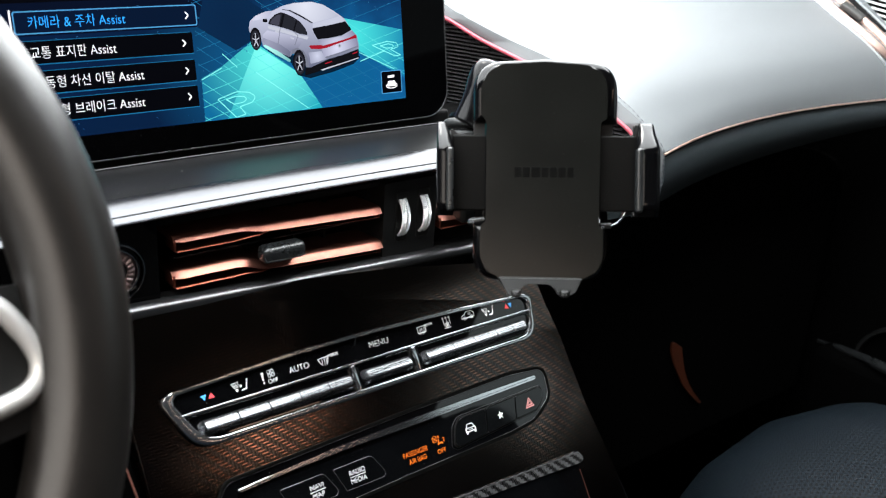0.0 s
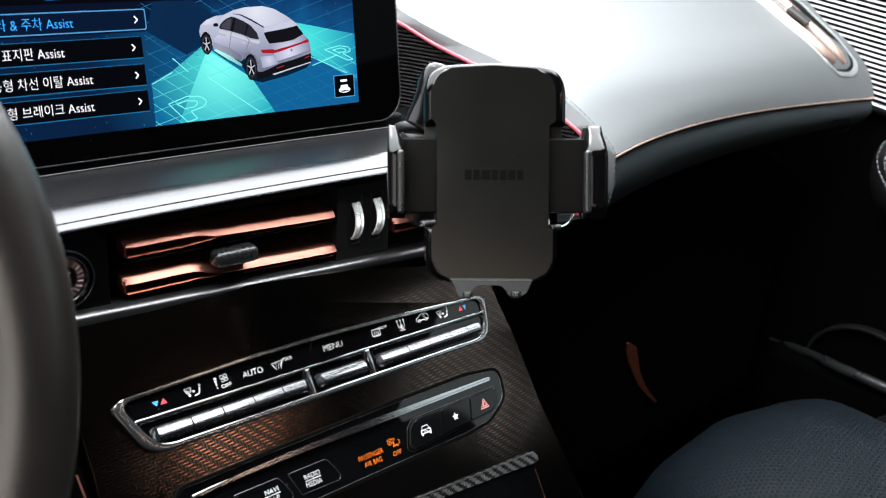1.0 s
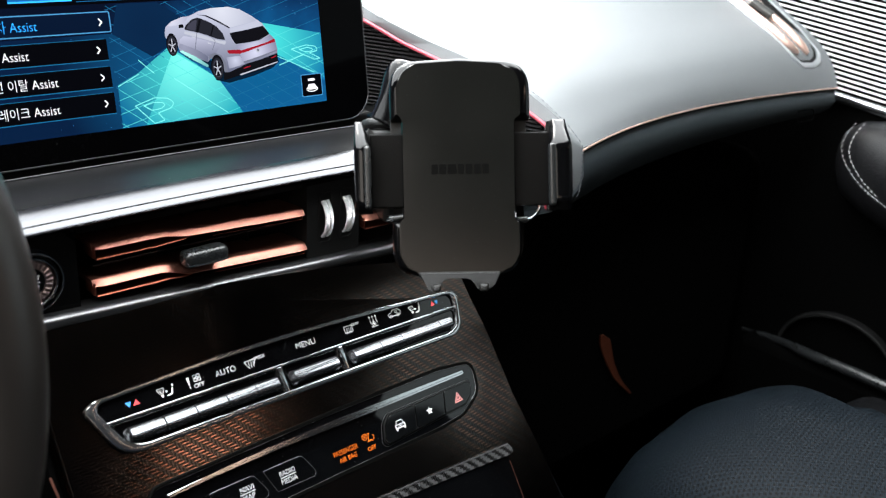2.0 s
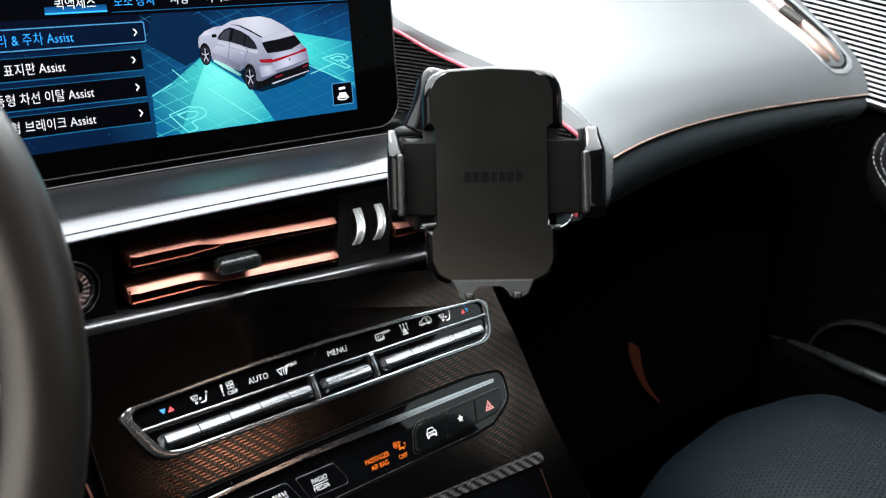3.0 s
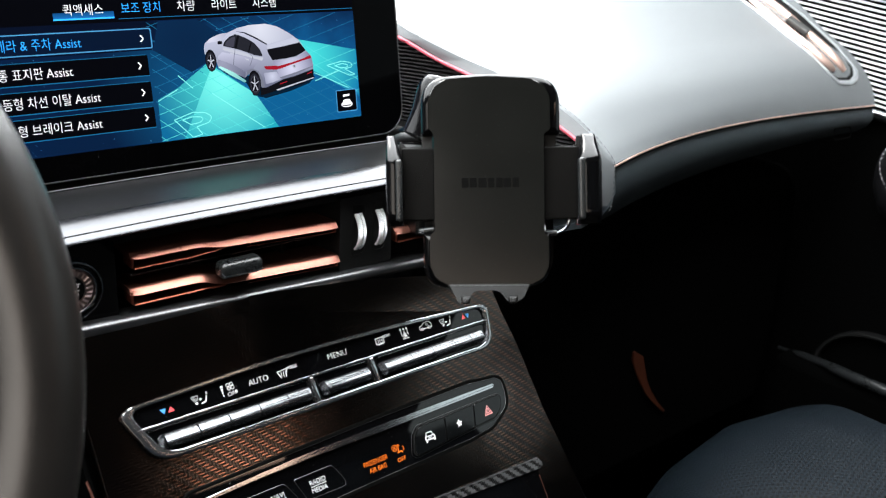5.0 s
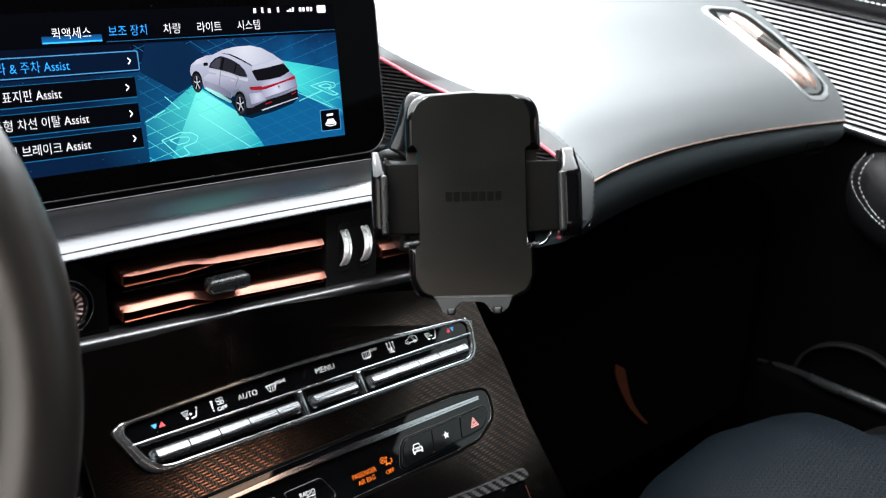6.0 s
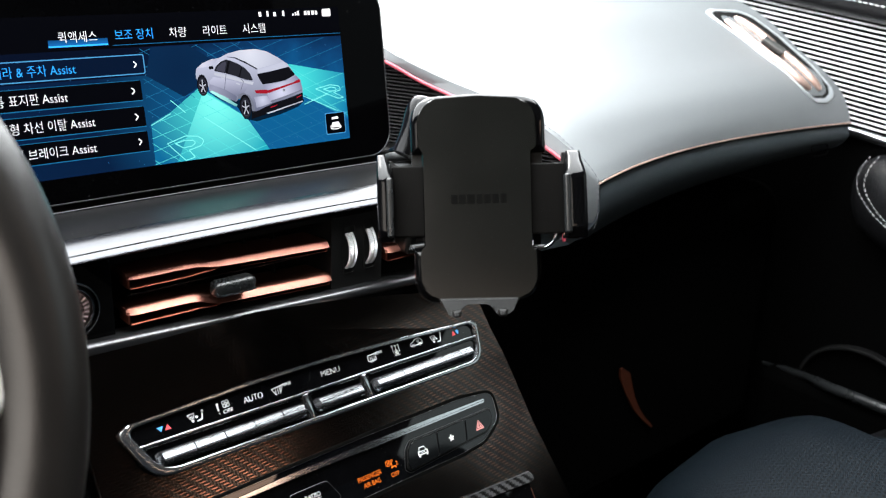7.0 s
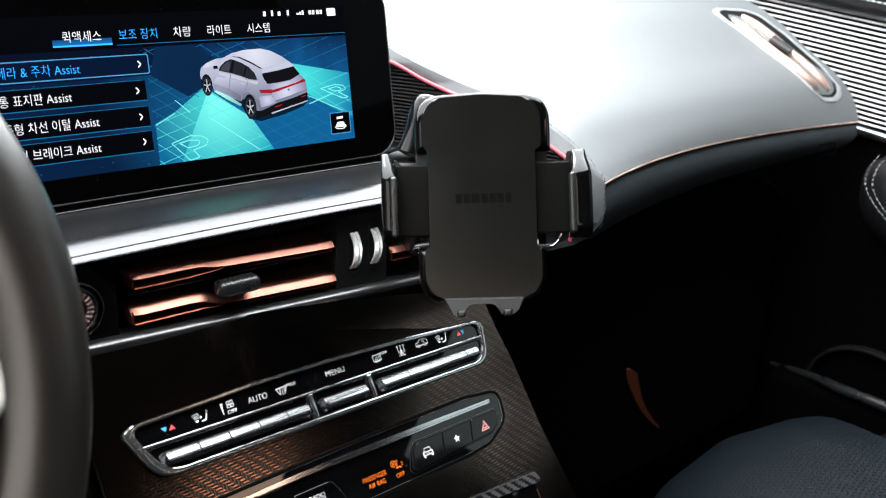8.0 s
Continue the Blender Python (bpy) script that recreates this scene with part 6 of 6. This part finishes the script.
for i, y in enumerate((0.428, 0.424, 0.412, 0.39, 0.36, 0.30, 0.20, 0.05, -0.2)):
    k = (0.0, 0.55, 0.85, 1.0, 1.05, 1.05, 1.0, 1.0, 1.0)[i]
    zc, hh = 0.949 - 0.012 * k, 0.046 * max(k, 0.05)
    rows.append([(0.998 - 0.048 * max(k, 0.3) * max(0.0, math.sin(a)) ** 0.6, y, zc + hh * math.cos(a) - 0.3 * max(0, 0.40 - y) * (1 if a > 1.6 else 0.15)) for a in (math.pi * q / 12 for q in range(13))])
part("grab_handle", thick(grid(rows), 0.003), DOOR_LEATHER, door, "padded leather grab handle", smooth=70)
for dx in (0.0, 0.006):
    run = spline([(0.953 + dx, 0.402 - dx, 0.985), (0.9505 + dx * 0.4, 0.4085 - dx * 1.2, 0.971), (0.9500, 0.4095 - dx * 1.3, 0.955), (0.9500, 0.400 - dx * 1.3, 0.939), (0.9500, 0.378 - dx * 1.3, 0.921), (0.950, 0.34 - dx, 0.904)], 6)
    part("handle_stitching", stitches(run, 0.0034, 0.0018, 0.00034, (-0.0012, 0, 0)), THREAD_WHITE, door, "white double stitching", kind="stuff")
part("pocket_rim", tube(spline([(0.990, 0.50, 0.702), (0.975, 0.44, 0.713), (0.964, 0.40, 0.717), (0.960, 0.33, 0.719), (0.955, 0.1, 0.717)], 6), [0.002] * 3 + [0.0045] * 6 + [0.006] * 16, 10), SLIDER, door, "black door pocket rim")
part("pocket", rbox(0.962, 1.0, -0.4, 0.49, 0.52, 0.708, 0.01), CARPET_SHADE, door)
MSP = frame_of((0.992, 0.385, 0.706), (0, -1, 0), (0, 0, 1), (-1, 0, 0)) @ MM
part("speaker_ring", ring([(70 * math.cos(2 * math.pi * k / 40), 55 * math.sin(2 * math.pi * k / 40)) for k in range(40)], [(66 * math.cos(2 * math.pi * k / 40), 51 * math.sin(2 * math.pi * k / 40)) for k in range(40)], -8, 3, MSP, 1), BLACK, door, "dark loudspeaker ring")

# ---- passenger seat ----
seat = thing("passenger_seat", (0.68, 0.1, 0.45), "dark blue-black perforated leather passenger seat", "seat")
rows = []
for i in range(25):
    s = i / 24
    row = []
    for j in range(37):
        a = 2 * math.pi * j / 36
        e = 0.50
        cx, sx = math.cos(a), math.sin(a)
        px = math.copysign(abs(cx) ** e, cx)
        py = math.copysign(abs(sx) ** e, sx)
        t = s * math.pi / 2
        k = math.cos(t) ** 0.42 if s < 1 else 0.0
        h = math.sin(t) ** 0.55
        row.append((0.674 + 0.160 * px * k, 0.085 + 0.316 * py * k, 0.61 + 0.210 * h - (0.16 * max(0.0, 0.026 - 0.160 * px * k) + 1.30 * max(0.0, 0.160 * px * k - 0.046)) * h))
    rows.append(row[:-1])
bm = grid(rows, True)
bmesh.ops.remove_doubles(bm, verts=bm.verts, dist=1e-5)
part("cushion", bm, SEAT, seat, "perforated leather seat cushion", smooth=80)
for x0, x1 in ((0.435, 0.508), (0.832, 0.932)):
    part("bolster", rbox(x0, x1, -0.22, 0.33, 0.56, 0.732, 0.035, MW, 5), DOOR_LEATHER, seat, "smooth leather side bolster", smooth=60)
    xi = x1 if x0 < 0.6 else x0
    part("bolster_stitching", stitches([(xi + (0.012 if x0 > 0.6 else -0.012), 0.315 - 0.05 * k, 0.7295) for k in range(10)], 0.004, 0.002, 0.0007), THREAD_WHITE, seat, kind="stuff")
part("seat_base", rbox(0.47, 0.90, -0.25, 0.36, 0.47, 0.62, 0.02), BLACK, seat)
part("backrest", rbox(0.45, 0.92, -0.42, -0.24, 0.62, 1.25, 0.06, MW, 5), SEAT, seat, smooth=60)

# a copper reflection deep in the footwell, built as a solid curved strip
trim = thing("footwell_reflection", (0.73, 0.49, 0.70), "curved copper shape standing in for a reflection in the footwell", "trim")
reflection_line = [(700, -213, 2), (707, -222, 8), (713, -236, 7), (722, -253, 5), (733, -270, 4), (748, -286, 3), (765, -302, 2)]
ml = [(u - h + 3, v - 7) for u, v, h in reflection_line] + [(u + h + 3, v - 7) for u, v, h in reflection_line[::-1]]
part("strip", slab(ml, 0, 2, frame_of((0, 0.499, 1.0), (1, 0, 0), (0, 0, 1), (0, -1, 0)) @ MM, 0.6), REFLECTION_COPPER, trim)
